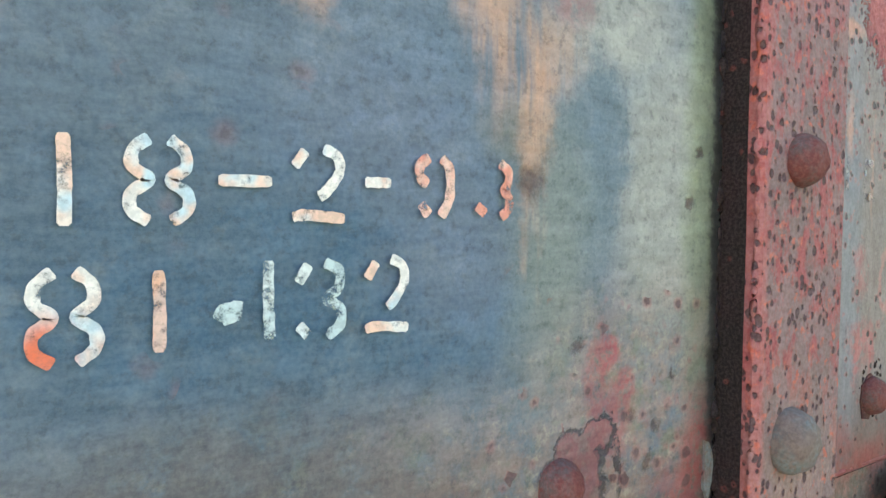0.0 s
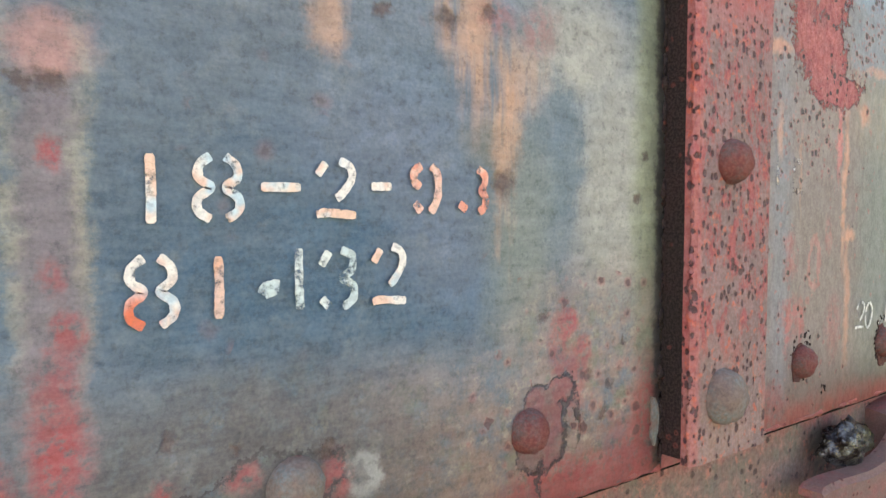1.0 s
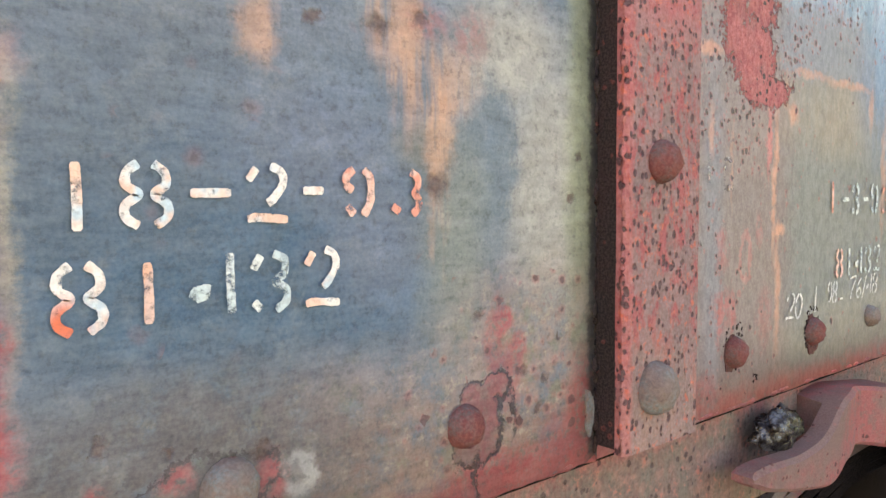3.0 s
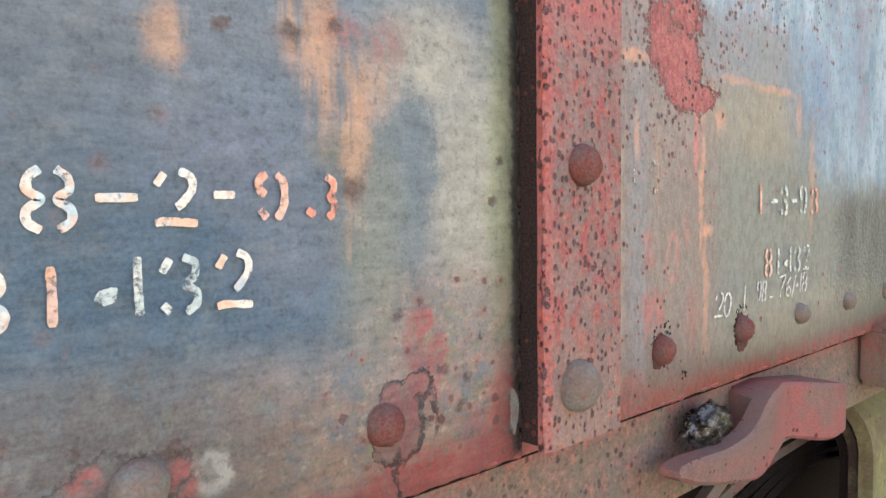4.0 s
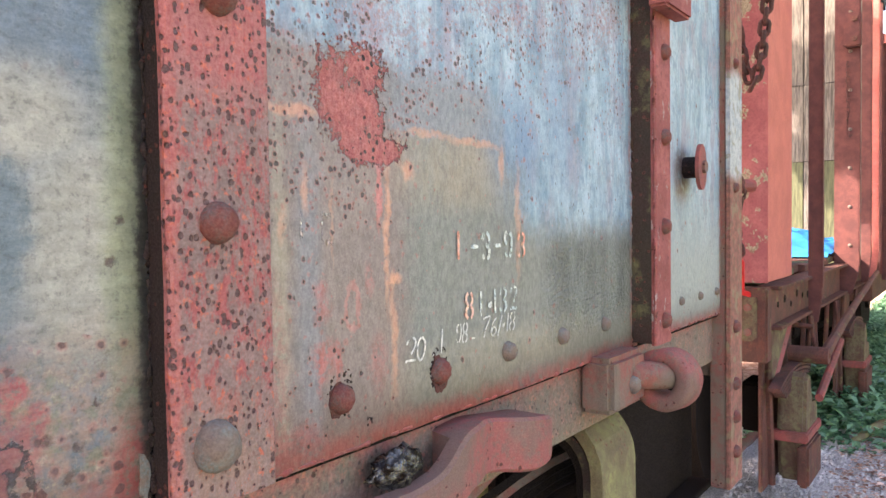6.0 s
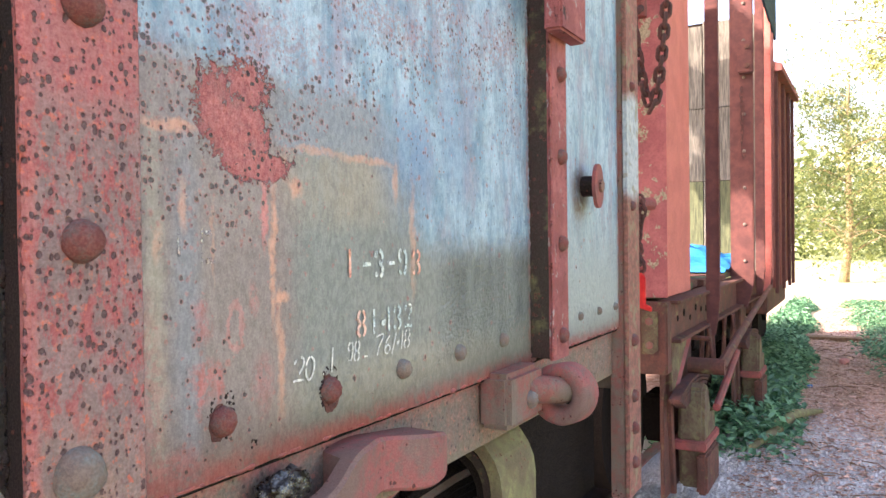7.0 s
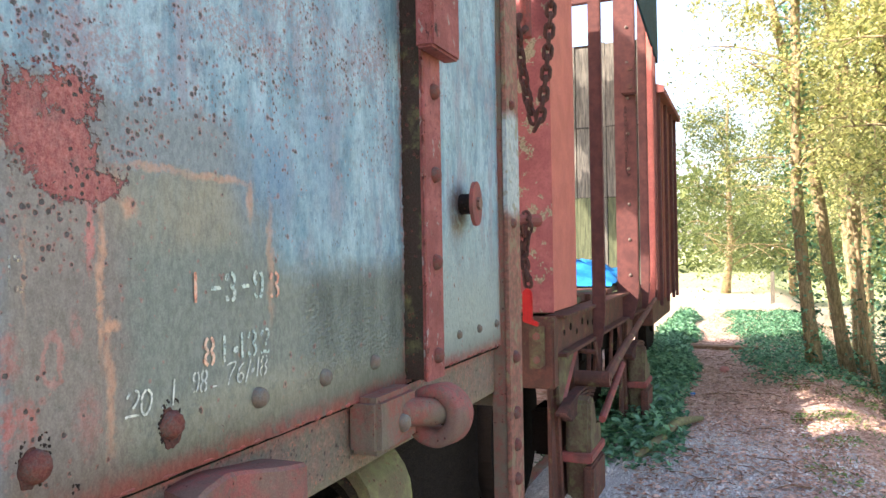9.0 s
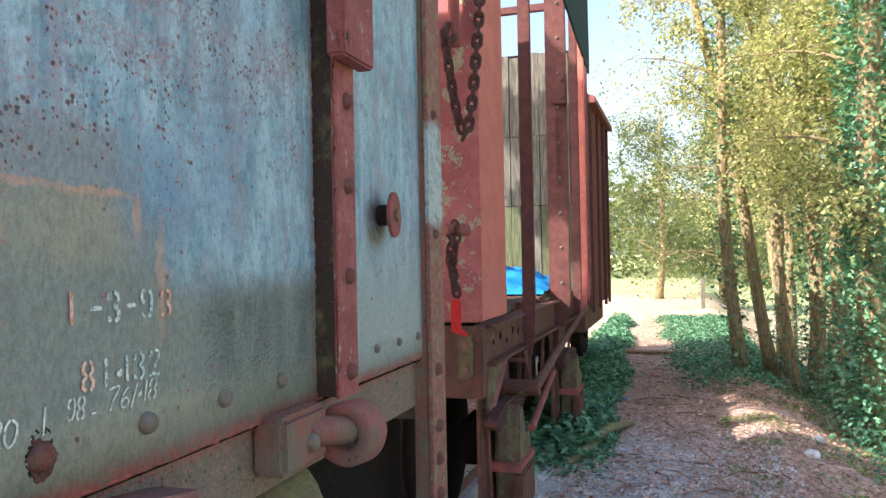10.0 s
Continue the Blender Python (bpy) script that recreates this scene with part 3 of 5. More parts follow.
def dome_mesh(name, r, h, mat, rough=0.06, seed=0):
    """A snap-head rivet, domed towards -y, slightly battered."""
    bm = bmesh.new()
    rnd = random.Random(seed)
    prof = [(1.0, -0.03), (1.0, 0.08), (0.97, 0.3), (0.86, 0.6), (0.62, 0.87), (0.3, 0.98)]
    seg, rows = 16, []
    for pr, ph in prof:
        rows.append([bm.verts.new((math.cos(a) * pr * r * (1 + rnd.uniform(-rough, rough)), -ph * h * (1 + rnd.uniform(-rough, rough)), math.sin(a) * pr * r * (1 + rnd.uniform(-rough, rough)))) for a in (2 * math.pi * j / seg for j in range(seg))])
    top = bm.verts.new((0, -h, 0))
    for A, B in zip(rows, rows[1:]):
        for j in range(seg):
            bm.faces.new((A[j], A[(j + 1) % seg], B[(j + 1) % seg], B[j]))
    for j in range(seg):
        bm.faces.new((rows[-1][j], rows[-1][(j + 1) % seg], top))
    bmesh.ops.recalc_face_normals(bm, faces=bm.faces)
    for f in bm.faces:
        f.smooth = True
    me = bpy.data.meshes.new(name)
    bm.to_mesh(me)
    bm.free()
    me.materials.append(mat)
    return me


def rivet(parent, me, x, y, z, s=1.0):
    ob = new("rivet", me)
    ob.parent = parent
    ob.matrix_basis = pose(x, y, z, 0, (x * 997 + z * 613) % 360) @ Matrix.Diagonal((s, s, s, 1))
    return ob


GLYPHS = {
    "1": [[(0.5, 0), (0.52, 0.5), (0.5, 1)]],
    "8": [[(0.36, 1), (0.14, 0.86), (0.12, 0.66), (0.34, 0.5), (0.1, 0.34), (0.1, 0.14), (0.34, 0)], [(0.64, 1), (0.86, 0.86), (0.88, 0.66), (0.66, 0.5), (0.9, 0.34), (0.9, 0.14), (0.66, 0)]],
    "-": [[(0, 0.5), (1, 0.5)]],
    "2": [[(0.08, 0.74), (0.28, 0.96)], [(0.6, 1), (0.86, 0.9), (0.9, 0.68), (0.66, 0.42), (0.52, 0.34)], [(0.04, 0.06), (0.3, 0.09), (1, 0.04)]],
    "9": [[(0.36, 1), (0.12, 0.86), (0.12, 0.66), (0.32, 0.54)], [(0.68, 1), (0.9, 0.8), (0.9, 0.32), (0.66, 0)], [(0.12, 0.22), (0.34, 0.02)]],
    "3": [[(0.08, 0.74), (0.28, 0.98)], [(0.58, 1), (0.86, 0.88), (0.84, 0.64), (0.62, 0.52), (0.88, 0.36), (0.88, 0.14), (0.62, 0)], [(0.08, 0.18), (0.28, 0.02)]],
    "4": [[(0.02, 0.30), (0.16, 0.46)], [(0.1, 0.3), (0.32, 0.34)], [(0.14, 0.42), (0.32, 0.46)], [(0.3, 0.28), (0.34, 0.52)], [(0.86, 0), (0.84, 0.5), (0.84, 1)]],
    "J": [[(0.66, 1), (0.88, 0.84), (0.86, 0.6), (0.76, 0.5), (0.9, 0.36), (0.88, 0.14), (0.7, 0)], [(0.1, 0.2), (0.32, 0.06)]],
    "0": [[(0.4, 1), (0.1, 0.75), (0.1, 0.25), (0.4, 0), (0.7, 0.1), (0.9, 0.4), (0.88, 0.75), (0.5, 1)]],
    "7": [[(0, 0.95), (1, 1), (0.5, 0.4), (0.35, 0)]],
    "6": [[(0.7, 1), (0.2, 0.7), (0.1, 0.2), (0.5, 0), (0.9, 0.25), (0.5, 0.5), (0.15, 0.3)]],
    "/": [[(0.2, -0.1), (0.8, 1.1)]],
    ".": [[(0.4, 0.05), (0.6, 0.05)]],
}


def strokes(bm, ch, x0, x1, z0, z1, y, w, lean=0.0):
    """One painted character as flat round-ended strokes lying on a plate that faces -y."""
    for k, line in enumerate(GLYPHS[ch]):
        pts = [Vector((x0 + (x1 - x0) * a + lean * b, 0, z0 + (z1 - z0) * b)) for a, b in line]
        fine = []
        for i in range(len(pts) - 1):
            p0, p1, p2, p3 = pts[max(i - 1, 0)], pts[i], pts[i + 1], pts[min(i + 2, len(pts) - 1)]
            for j in range(8):
                t = j / 8
                fine.append(0.5 * (2 * p1 + (p2 - p0) * t + (2 * p0 - 5 * p1 + 4 * p2 - p3) * t * t + (3 * p1 - p0 - 3 * p2 + p3) * t ** 3))
        fine.append(pts[-1])
        L, R = [], []
        for i, p in enumerate(fine):
            d = (fine[min(i + 1, len(fine) - 1)] - fine[max(i - 1, 0)]).normalized()
            n = Vector((-d.z, 0, d.x))
            ww = w * (0.53 if 0 < i < len(fine) - 1 else 0.34) * (1 + 0.22 * noise.noise(Vector((p.x * 260, k, p.z * 260))))
            L.append(bm.verts.new((p + n * ww) + Vector((0, y - 0.0001 * k, 0))))
            R.append(bm.verts.new((p - n * ww) + Vector((0, y - 0.0001 * k, 0))))
        for i in range(len(fine) - 1):
            bm.faces.new((L[i], L[i + 1], R[i + 1], R[i]))


def writing(name, parent, mat, cells, y, w, label, lean=0.0):
    for ch, x0, x1, z0, z1 in cells:
        bm = bmesh.new()
        strokes(bm, ch, x0, x1, z0, z1, y, w, lean)
        part(name, bm, mat, parent, label)


def spaced(text, x0, x1, z0, z1, fill=0.72, drop=0.0):
    step = (x1 - x0) / len(text)
    out = []
    for i, ch in enumerate(text):
        a, dz = x0 + i * step, drop * i / len(text)
        m = (z0 + z1) / 2
        if ch == "-":
            out.append((ch, a + 0.08 * step, a + fill * step, m - 0.006 + dz, m + 0.006 + dz))
        elif ch != " ":
            out.append((ch, a, a + fill * step, z0 + dz, z1 + dz))
    return out


def plate(x0, x1, y0, y1, z0, z1, wave=0.0015, nx=40, nz=30, seed=0.0, edge=0.003):
    """A steel sheet that faces -y, gently dented, its lower edge a little ragged."""
    bm = bmesh.new()
    front = []
    for j in range(nz + 1):
        row = []
        for i in range(nx + 1):
            x, z = x0 + (x1 - x0) * i / nx, z0 + (z1 - z0) * j / nz
            y = y0 + wave * noise.noise(Vector((x * 5, seed, z * 5)))
            if j == 0:
                z += edge * noise.noise(Vector((x * 12, seed, 3)))
            row.append(bm.verts.new((x, y, z)))
        front.append(row)
    for j in range(nz):
        for i in range(nx):
            bm.faces.new((front[j][i], front[j][i + 1], front[j + 1][i + 1], front[j + 1][i])).smooth = True
    loop = front[0][:] + [r[-1] for r in front[1:]] + front[-1][-2::-1] + [r[0] for r in front[-2:0:-1]]
    back = [bm.verts.new((v.co.x, y1, v.co.z)) for v in loop]
    n = len(loop)
    for i in range(n):
        bm.faces.new((loop[i], back[i], back[(i + 1) % n], loop[(i + 1) % n]))
    bm.faces.new(back)
    return bm


# ---- the near wagon ----
BIG = [dome_mesh("big_rivet", 0.019, 0.017, RIVET, 0.05, i) for i in range(3)]
BIGG = dome_mesh("big_grey_rivet", 0.021, 0.018, RIVET_GREY, 0.05, 7)
MID = [dome_mesh("mid_rivet", 0.0185, 0.017, m, 0.07, i) for i, m in enumerate((RIVET, RIVET_GREY, RIVET))]
SMALL = dome_mesh("small_rivet", 0.013, 0.012, RIVET_GREY, 0.06, 4)



def ragged(x, z, rx, rz, n=40, amp=0.35, seed=1.0):
    """An uneven outline round (x, z)."""
    out = []
    for i in range(n):
        a = 2 * math.pi * i / n
        f = 1 + amp * noise.noise(Vector((math.cos(a) * 1.6, math.sin(a) * 1.6, seed))) + 0.6 * amp * noise.noise(Vector((math.cos(a) * 6, math.sin(a) * 6, seed)))
        out.append((x + math.cos(a) * rx * f, z + math.sin(a) * rz * f))
    return out


k = Mat("post_paint", 0.02, 20, wvec=(0.04, 0.04, 0.06))
n = k.noise(60, 5, 0.7)
c = k.mix(k.step(n, 0.4, 0.6), srgb(150, 98, 86), srgb(118, 84, 72))
c = k.mix(k.blob(2.97, 1.80, 0.2, 0.17, 0.15), c, k.mix(k.step(n, 0.4, 0.6), srgb(176, 180, 178), srgb(150, 158, 158)))
c = k.mix(k.mul(k.step(k.noise(18, 4), 0.52, 0.6), 0.7), c, srgb(134, 124, 98))
POST = k.done(c, 0.7, n, 0.002, 0.7)
wagon = thing("freight_wagon", "old riveted steel freight wagon with flaking blue-grey paint and rust", "wagon")
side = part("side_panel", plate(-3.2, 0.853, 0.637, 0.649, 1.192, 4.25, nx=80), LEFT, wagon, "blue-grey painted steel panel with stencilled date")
mid_panel = part("side_panel", plate(0.85, 2.18, 0.640, 0.652, 1.190, 4.25, seed=4.0), RIGHT, wagon, "bleached grey-green steel panel pitted with rust")
end_panel = part("side_panel", plate(2.2, 2.97, 0.640, 0.652, 1.193, 4.25, seed=9.0, nx=20), RIGHT, wagon, "bleached blue-grey steel end panel")


def stiffener(x0, x1, yf, yb, z0, z1, front_mat, flank_mat, wob):
    """A pressed stiffener: a thick front flange on a darker web."""
    bm = bmesh.new()
    n = 40
    rows = []
    for i in range(n + 1):
        z = z0 + (z1 - z0) * i / n
        d = wob * noise.noise(Vector((z * 9, x0, 0)))
        e = wob * noise.noise(Vector((z * 40, x0, 7))) * 0.5
        cut = 0.006 if i == 0 else 0
        rows.append([bm.verts.new(p) for p in ((x0 + d + e, yf + 0.004, z), (x0 + 0.004 + d + cut, yf, z), (x1 - 0.004, yf, z), (x1, yf + 0.004, z), (x1, yf + 0.012, z), (x0 + 0.001 + d, yf + 0.013, z))])
    for A, B in zip(rows, rows[1:]):
        for j in range(6):
            bm.faces.new((A[j], A[(j + 1) % 6], B[(j + 1) % 6], B[j]))
    bm.faces.new(rows[0])
    bm.faces.new(rows[-1][::-1])
    bmesh.ops.recalc_face_normals(bm, faces=bm.faces)
    rib = part("stiffener", bm, front_mat, wagon, "vertical riveted stiffener with red rust bleeding through")
    # the web's dark colour is rust plus the shade on its side
    part("web", box(x0 + 0.002, x1 - 0.006, yf + 0.011, yb, z0 + 0.004, z1, 0.002), flank_mat, rib, "dark rusted web with shade in its colour")
    return rib


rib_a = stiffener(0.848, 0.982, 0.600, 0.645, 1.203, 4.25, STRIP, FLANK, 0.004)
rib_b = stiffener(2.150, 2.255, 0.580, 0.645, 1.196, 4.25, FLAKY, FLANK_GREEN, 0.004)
rivet(rib_a, BIG[0], 0.907, 0.601, 1.498, 1.18)
rivet(rib_a, BIGG, 0.898, 0.601, 1.266, 1.32)
rivet(rib_a, BIG[1], 0.912, 0.601, 1.735, 1.2)
rivet(rib_a, BIG[2], 0.912, 0.601, 1.97, 1.0)
for i, z in enumerate((1.253, 1.481, 1.696, 1.90, 2.12)):
    rivet(rib_b, BIG[i % 3], 2.206, 0.581, z, 1.05)
stop = part("stop_block", box(2.105, 2.28, 0.535, 0.581, 1.985, 4.25, 0.006), FLAKY, wagon, "square steel block bolted over the stiffener")
# rivet rows along the lower seam
rivet(side, BIG[1], 0.668, 0.638, 1.264, 1.05)
rivet(side, BIGG, 0.452, 0.638, 1.266, 1.0)
for i in range(12):
    rivet(side, MID[i % 3], 0.235 - 0.215 * i, 0.638, 1.266)
for i in range(5):
    rivet(mid_panel, MID[(0, 2, 1, 1, 1)[i]], 1.128 + (0, 0.222, 0.432, 0.645, 0.855)[i], 0.641, 1.265, (1.1, 1.12, 1.0, 0.95, 0.9)[i])
for x in (2.348, 2.509, 2.683, 2.852):
    rivet(end_panel, SMALL, x, 0.641, 1.269)
# peeled scale round the rivet beside the stiffener
part("paint_flake", prism(ragged(0.838, 1.243, 0.006, 0.022, 24, 0.5, 5.0), 0.6345, 0.638), RIVET_GREY, side, "flake of pale paint standing off")
for i, (x, z, rx, rz) in enumerate(((1.352, 1.260, 0.023, 0.028), (1.126, 1.262, 0.021, 0.024))):
    part("paint_flake", prism(ragged(x, z, rx, rz, 30, 0.3, 8.0 + i), 0.6352 if x < 0.8 else 0.6385, 0.642), CHAIN, side if x < 0.8 else mid_panel, "rust crust round a rivet")
# stencils
writing("stencil_figure", side, WHITE_L, [("1", 0.349, 0.373, 1.445, 1.486), ("8", 0.386, 0.418, 1.447, 1.486), ("-", 0.430, 0.458, 1.462, 1.473), ("2", 0.468, 0.500, 1.447, 1.486), ("-", 0.513, 0.530, 1.464, 1.474)], 0.6345, 0.0057, "worn white stencilled date")
writing("stencil_figure", side, ORANGE_L, [("9", 0.547, 0.574, 1.450, 1.485), ("J", 0.589, 0.622, 1.450, 1.484)], 0.6345, 0.0062, "worn orange stencilled figures")
writing("stencil_figure", side, WHITE_L, [("8", 0.345, 0.376, 1.384, 1.425), ("1", 0.389, 0.413, 1.385, 1.424), ("2", 0.512, 0.542, 1.384, 1.426)], 0.6345, 0.0057, "worn white stencilled number")
writing("stencil_figure", side, GHOST_L, [("4", 0.428, 0.461, 1.386, 1.427), ("3", 0.470, 0.501, 1.385, 1.425)], 0.6345, 0.0058, "nearly faded white stencilled figures")
writing("stencil_figure", mid_panel, GHOST_L, spaced("-3-9", 1.437, 1.585, 1.433, 1.478), 0.6375, 0.0068, "faded white stencilled date")
writing("stencil_figure", mid_panel, ORANGE_L, [("1", 1.395, 1.415, 1.436, 1.482), ("3", 1.594, 1.622, 1.431, 1.475)], 0.6375, 0.0060, "orange stencilled figures")
writing("stencil_figure", mid_panel, GHOST_L, spaced("1432", 1.457, 1.60, 1.338, 1.380), 0.6375, 0.0052, "faded white stencilled number")
writing("stencil_figure", mid_panel, ORANGE_L, [("8", 1.423, 1.446, 1.338, 1.380)], 0.6375, 0.0056, "orange stencilled figure")
writing("chalk_figure", mid_panel, CHALK, [("2", 1.262, 1.288, 1.290, 1.326), ("0", 1.290, 1.312, 1.290, 1.324), (".", 1.328, 1.338, 1.292, 1.30), ("1", 1.345, 1.362, 1.292, 1.33), ("9", 1.393, 1.408, 1.302, 1.332), ("8", 1.411, 1.426, 1.300, 1.332)], 0.6375, 0.0034, "handwritten chalk date", 0.004)
writing("chalk_figure", mid_panel, CHALK, [("-", 1.437, 1.447, 1.302, 1.306), ("7", 1.47, 1.492, 1.30, 1.334), ("6", 1.498, 1.518, 1.30, 1.33), ("/", 1.52, 1.534, 1.30, 1.33), ("4", 1.536, 1.556, 1.302, 1.334), ("8", 1.56, 1.58, 1.302, 1.334)], 0.6375, 0.0028, "handwritten chalk figures", 0.006)

for x, z0, z1, w in ((1.062, 1.478, 1.512, 0.004), (1.098, 1.470, 1.512, 0.003), (1.112, 1.468, 1.476, 0.012), (1.109, 1.503, 1.510, 0.010)):
    part("faded_mark", box(x - w / 2, x + w / 2, 0.6372, 0.6380, z0, z1), FAINT_L, mid_panel, "faded paint mark")
# scale and dirt in the joints
def seam(name, a, b, r, mat, parent, label, step=0.008, seed=0.0):
    """A line of uneven scale along a joint."""
    a, b = Vector(a), Vector(b)
    n = int((b - a).length / step)
    pts, radii = [], []
    for i in range(n + 1):
        p = a.lerp(b, i / n)
        q = p * 70 + Vector((seed, 0, 0))
        pts.append(p + 0.45 * r * noise.noise_vector(q))
        radii.append(r * max(0.55, 0.8 + 1.1 * noise.noise(q * 0.6) + 0.5 * noise.noise(q * 1.9)))
    return part(name, tube(pts, r, 6, radii=radii), mat, parent, label, True)


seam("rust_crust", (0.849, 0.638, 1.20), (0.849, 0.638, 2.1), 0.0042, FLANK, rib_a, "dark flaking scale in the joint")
seam("rust_crust", (0.850, 0.6045, 1.206), (0.850, 0.6045, 2.1), 0.0028, STRIP, rib_a, "rust-eaten flange edge", seed=3.0)
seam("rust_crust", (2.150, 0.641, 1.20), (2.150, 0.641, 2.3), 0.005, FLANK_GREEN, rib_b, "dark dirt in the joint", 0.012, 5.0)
seam("rust_crust", (2.1505, 0.585, 1.2), (2.1505, 0.585, 2.0), 0.0035, RUST_RED, rib_b, "rust-eaten flange edge", 0.012, 8.0)
seam("rust_crust", (0.2, 0.6405, 1.193), (0.85, 0.6405, 1.193), 0.0036, RUST_RED, side, "swollen red rust along the lower edge", seed=11.0)
seam("rust_crust", (0.99, 0.643, 1.1925), (2.15, 0.643, 1.1925), 0.0042, RUST_RED, mid_panel, "swollen red rust along the lower edge", seed=12.0)
seam("rust_crust", (2.26, 0.643, 1.195), (2.9, 0.643, 1.195), 0.0045, RUST_RED, end_panel, "swollen red rust along the lower edge", 0.012, 13.0)


def crust(x, z, y, R, n, mat, parent, seed, up=0.3):
    """Crumbs of scale in a broken ring round a rivet."""
    rn = random.Random(seed)
    bm = bmesh.new()
    for i in range(n):
        a = rn.uniform(0, 6.283)
        d = R * rn.uniform(0.92, 1.22)
        s = 0.0030 * rn.uniform(0.3, 1.0)
        m = Matrix.Translation((x + math.cos(a) * d, y, z + math.sin(a) * d + up * R * max(0, math.sin(a)))) @ Matrix.Rotation(a, 4, "Y") @ Matrix.Diagonal((s, s * 0.5, s * rn.uniform(0.7, 1.5), 1))
        bmesh.ops.create_icosphere(bm, subdivisions=2, radius=1, matrix=m)
    for v in bm.verts:
        v.co += 0.0015 * noise.noise_vector(v.co * 260)
    return part("scale_crumbs", bm, mat, parent, "dark crumbs of scale round a rivet", True)


crust(1.352, 1.262, 0.640, 0.021, 70, FLANK, mid_panel, 5, 0.7)
crust(1.128, 1.265, 0.640, 0.0205, 34, FLANK, mid_panel, 6, 0.5)
crust(1.142, 1.293, 0.640, 0.007, 14, FLANK, mid_panel, 7, 0.0)
crust(1.185, 1.222, 0.640, 0.005, 10, FLANK, mid_panel, 8, 0.0)
# sole bar under the panels, with its fittings
bar = part("sole_bar", box(-3.2, 2.90, 0.664, 0.73, 1.034, 1.215, 0.004), SOLE, wagon, "rust-brown steel sole bar")
# thin near-black strip that stands for the shadow line below the panels
part("seam_shadow_strip", box(-3.2, 2.93, 0.648, 0.666, 1.182, 1.195, 0.002), DARK, wagon, "dark strip drawing the shadow line under the panel edge")


def along(table, x):
    """Read a table at x, smoothed over a few centimetres."""
    def at(q):
        q = min(max(q, table[0][0]), table[-1][0])
        for (a, u), (b, v) in zip(table, table[1:]):
            if q <= b:
                return u + (v - u) * (q - a) / (b - a)
        return table[-1][1]
    w = min(0.022, x - table[0][0], table[-1][0] - x)
    return sum(at(x + w * (i - 3) / 3) for i in range(7)) / 7


TOP = ((1.104, 1.118), (1.112, 1.124), (1.151, 1.125), (1.231, 1.120), (1.301, 1.126), (1.335, 1.148), (1.36, 1.168), (1.432, 1.173), (1.52, 1.160), (1.60, 1.150), (1.640, 1.138))
LOW = ((1.104, 1.110), (1.125, 1.096), (1.162, 1.086), (1.25, 1.066), (1.335, 1.050), (1.352, 1.068), (1.434, 1.081), (1.49, 1.072), (1.536, 1.061), (1.602, 1.064), (1.640, 1.082))
FACE = ((1.104, 0.596), (1.2, 0.590), (1.34, 0.592), (1.41, 0.600), (1.455, 0.616), (1.49, 0.608), (1.54, 0.582), (1.575, 0.574), (1.615, 0.578), (1.640, 0.600))
bm = bmesh.new()
rows = []
for i in range(61):
    x = 1.104 + 0.536 * i / 60
    zt, zl, y = along(TOP, x), along(LOW, x), along(FACE, x)
    b = min(0.006, (zt - zl) * 0.3)
    back = y + (0.030 if x < 1.36 else 0.668 - y)
    rows.append([bm.verts.new((x, *q)) for q in ((y + b, zl), (y, zl + b), (y, zt - b), (y + b, zt), (back, zt), (back, zl))])
for A, B in zip(rows, rows[1:]):
    for q in range(6):
        bm.faces.new((A[q], B[q], B[(q + 1) % 6], A[(q + 1) % 6]))
bm.faces.new(rows[0])
bm.faces.new(rows[-1][::-1])
bmesh.ops.recalc_face_normals(bm, faces=bm.faces)
hook = part("rope_hook", bm, RUST_HOOK, wagon, "forged rope hook with a bent-back tip")
k = Mat("torn_foil", 0.004, 90)
FOIL = k.done(k.mix(k.step(k.noise(70, 4), 0.4, 0.6), srgb(112, 112, 108), srgb(34, 28, 26)), k.math("ADD", 0.12, k.mul(k.noise(90, 3), 0.3)), k.noise(90, 3), 0.006, 1.0, metal=0.75)
bm = bmesh.new()
bmesh.ops.create_icosphere(bm, subdivisions=3, radius=1)
for v in bm.verts:
    n = 1 + 0.5 * noise.noise(v.co * 2.2) + 0.25 * noise.noise(v.co * 6)
    v.co = Vector((1.235 + v.co.x * 0.050 * n, 0.632 + v.co.y * 0.022 * n, 1.148 + v.co.z * 0.026 * n))
part("rag", bm, FOIL, hook, "crumpled wet rag caught behind the hook", True)
lug = part("tie_ring_lug", box(1.902, 2.098, 0.588, 0.668, 1.078, 1.200, 0.012), RUST, wagon, "square forged lug")
rivet(lug, BIGG, 2.018, 0.589, 1.128, 1.0)
part("pin", tube([(2.03, 0.612, 1.142), (2.09, 0.585, 1.138), (2.135, 0.558, 1.13), (2.16, 0.545, 1.126), (2.17, 0.542, 1.124)], 0.026, 14, radii=[0.034, 0.033, 0.032, 0.027, 0.012]), RUST, lug, "round pin", True)
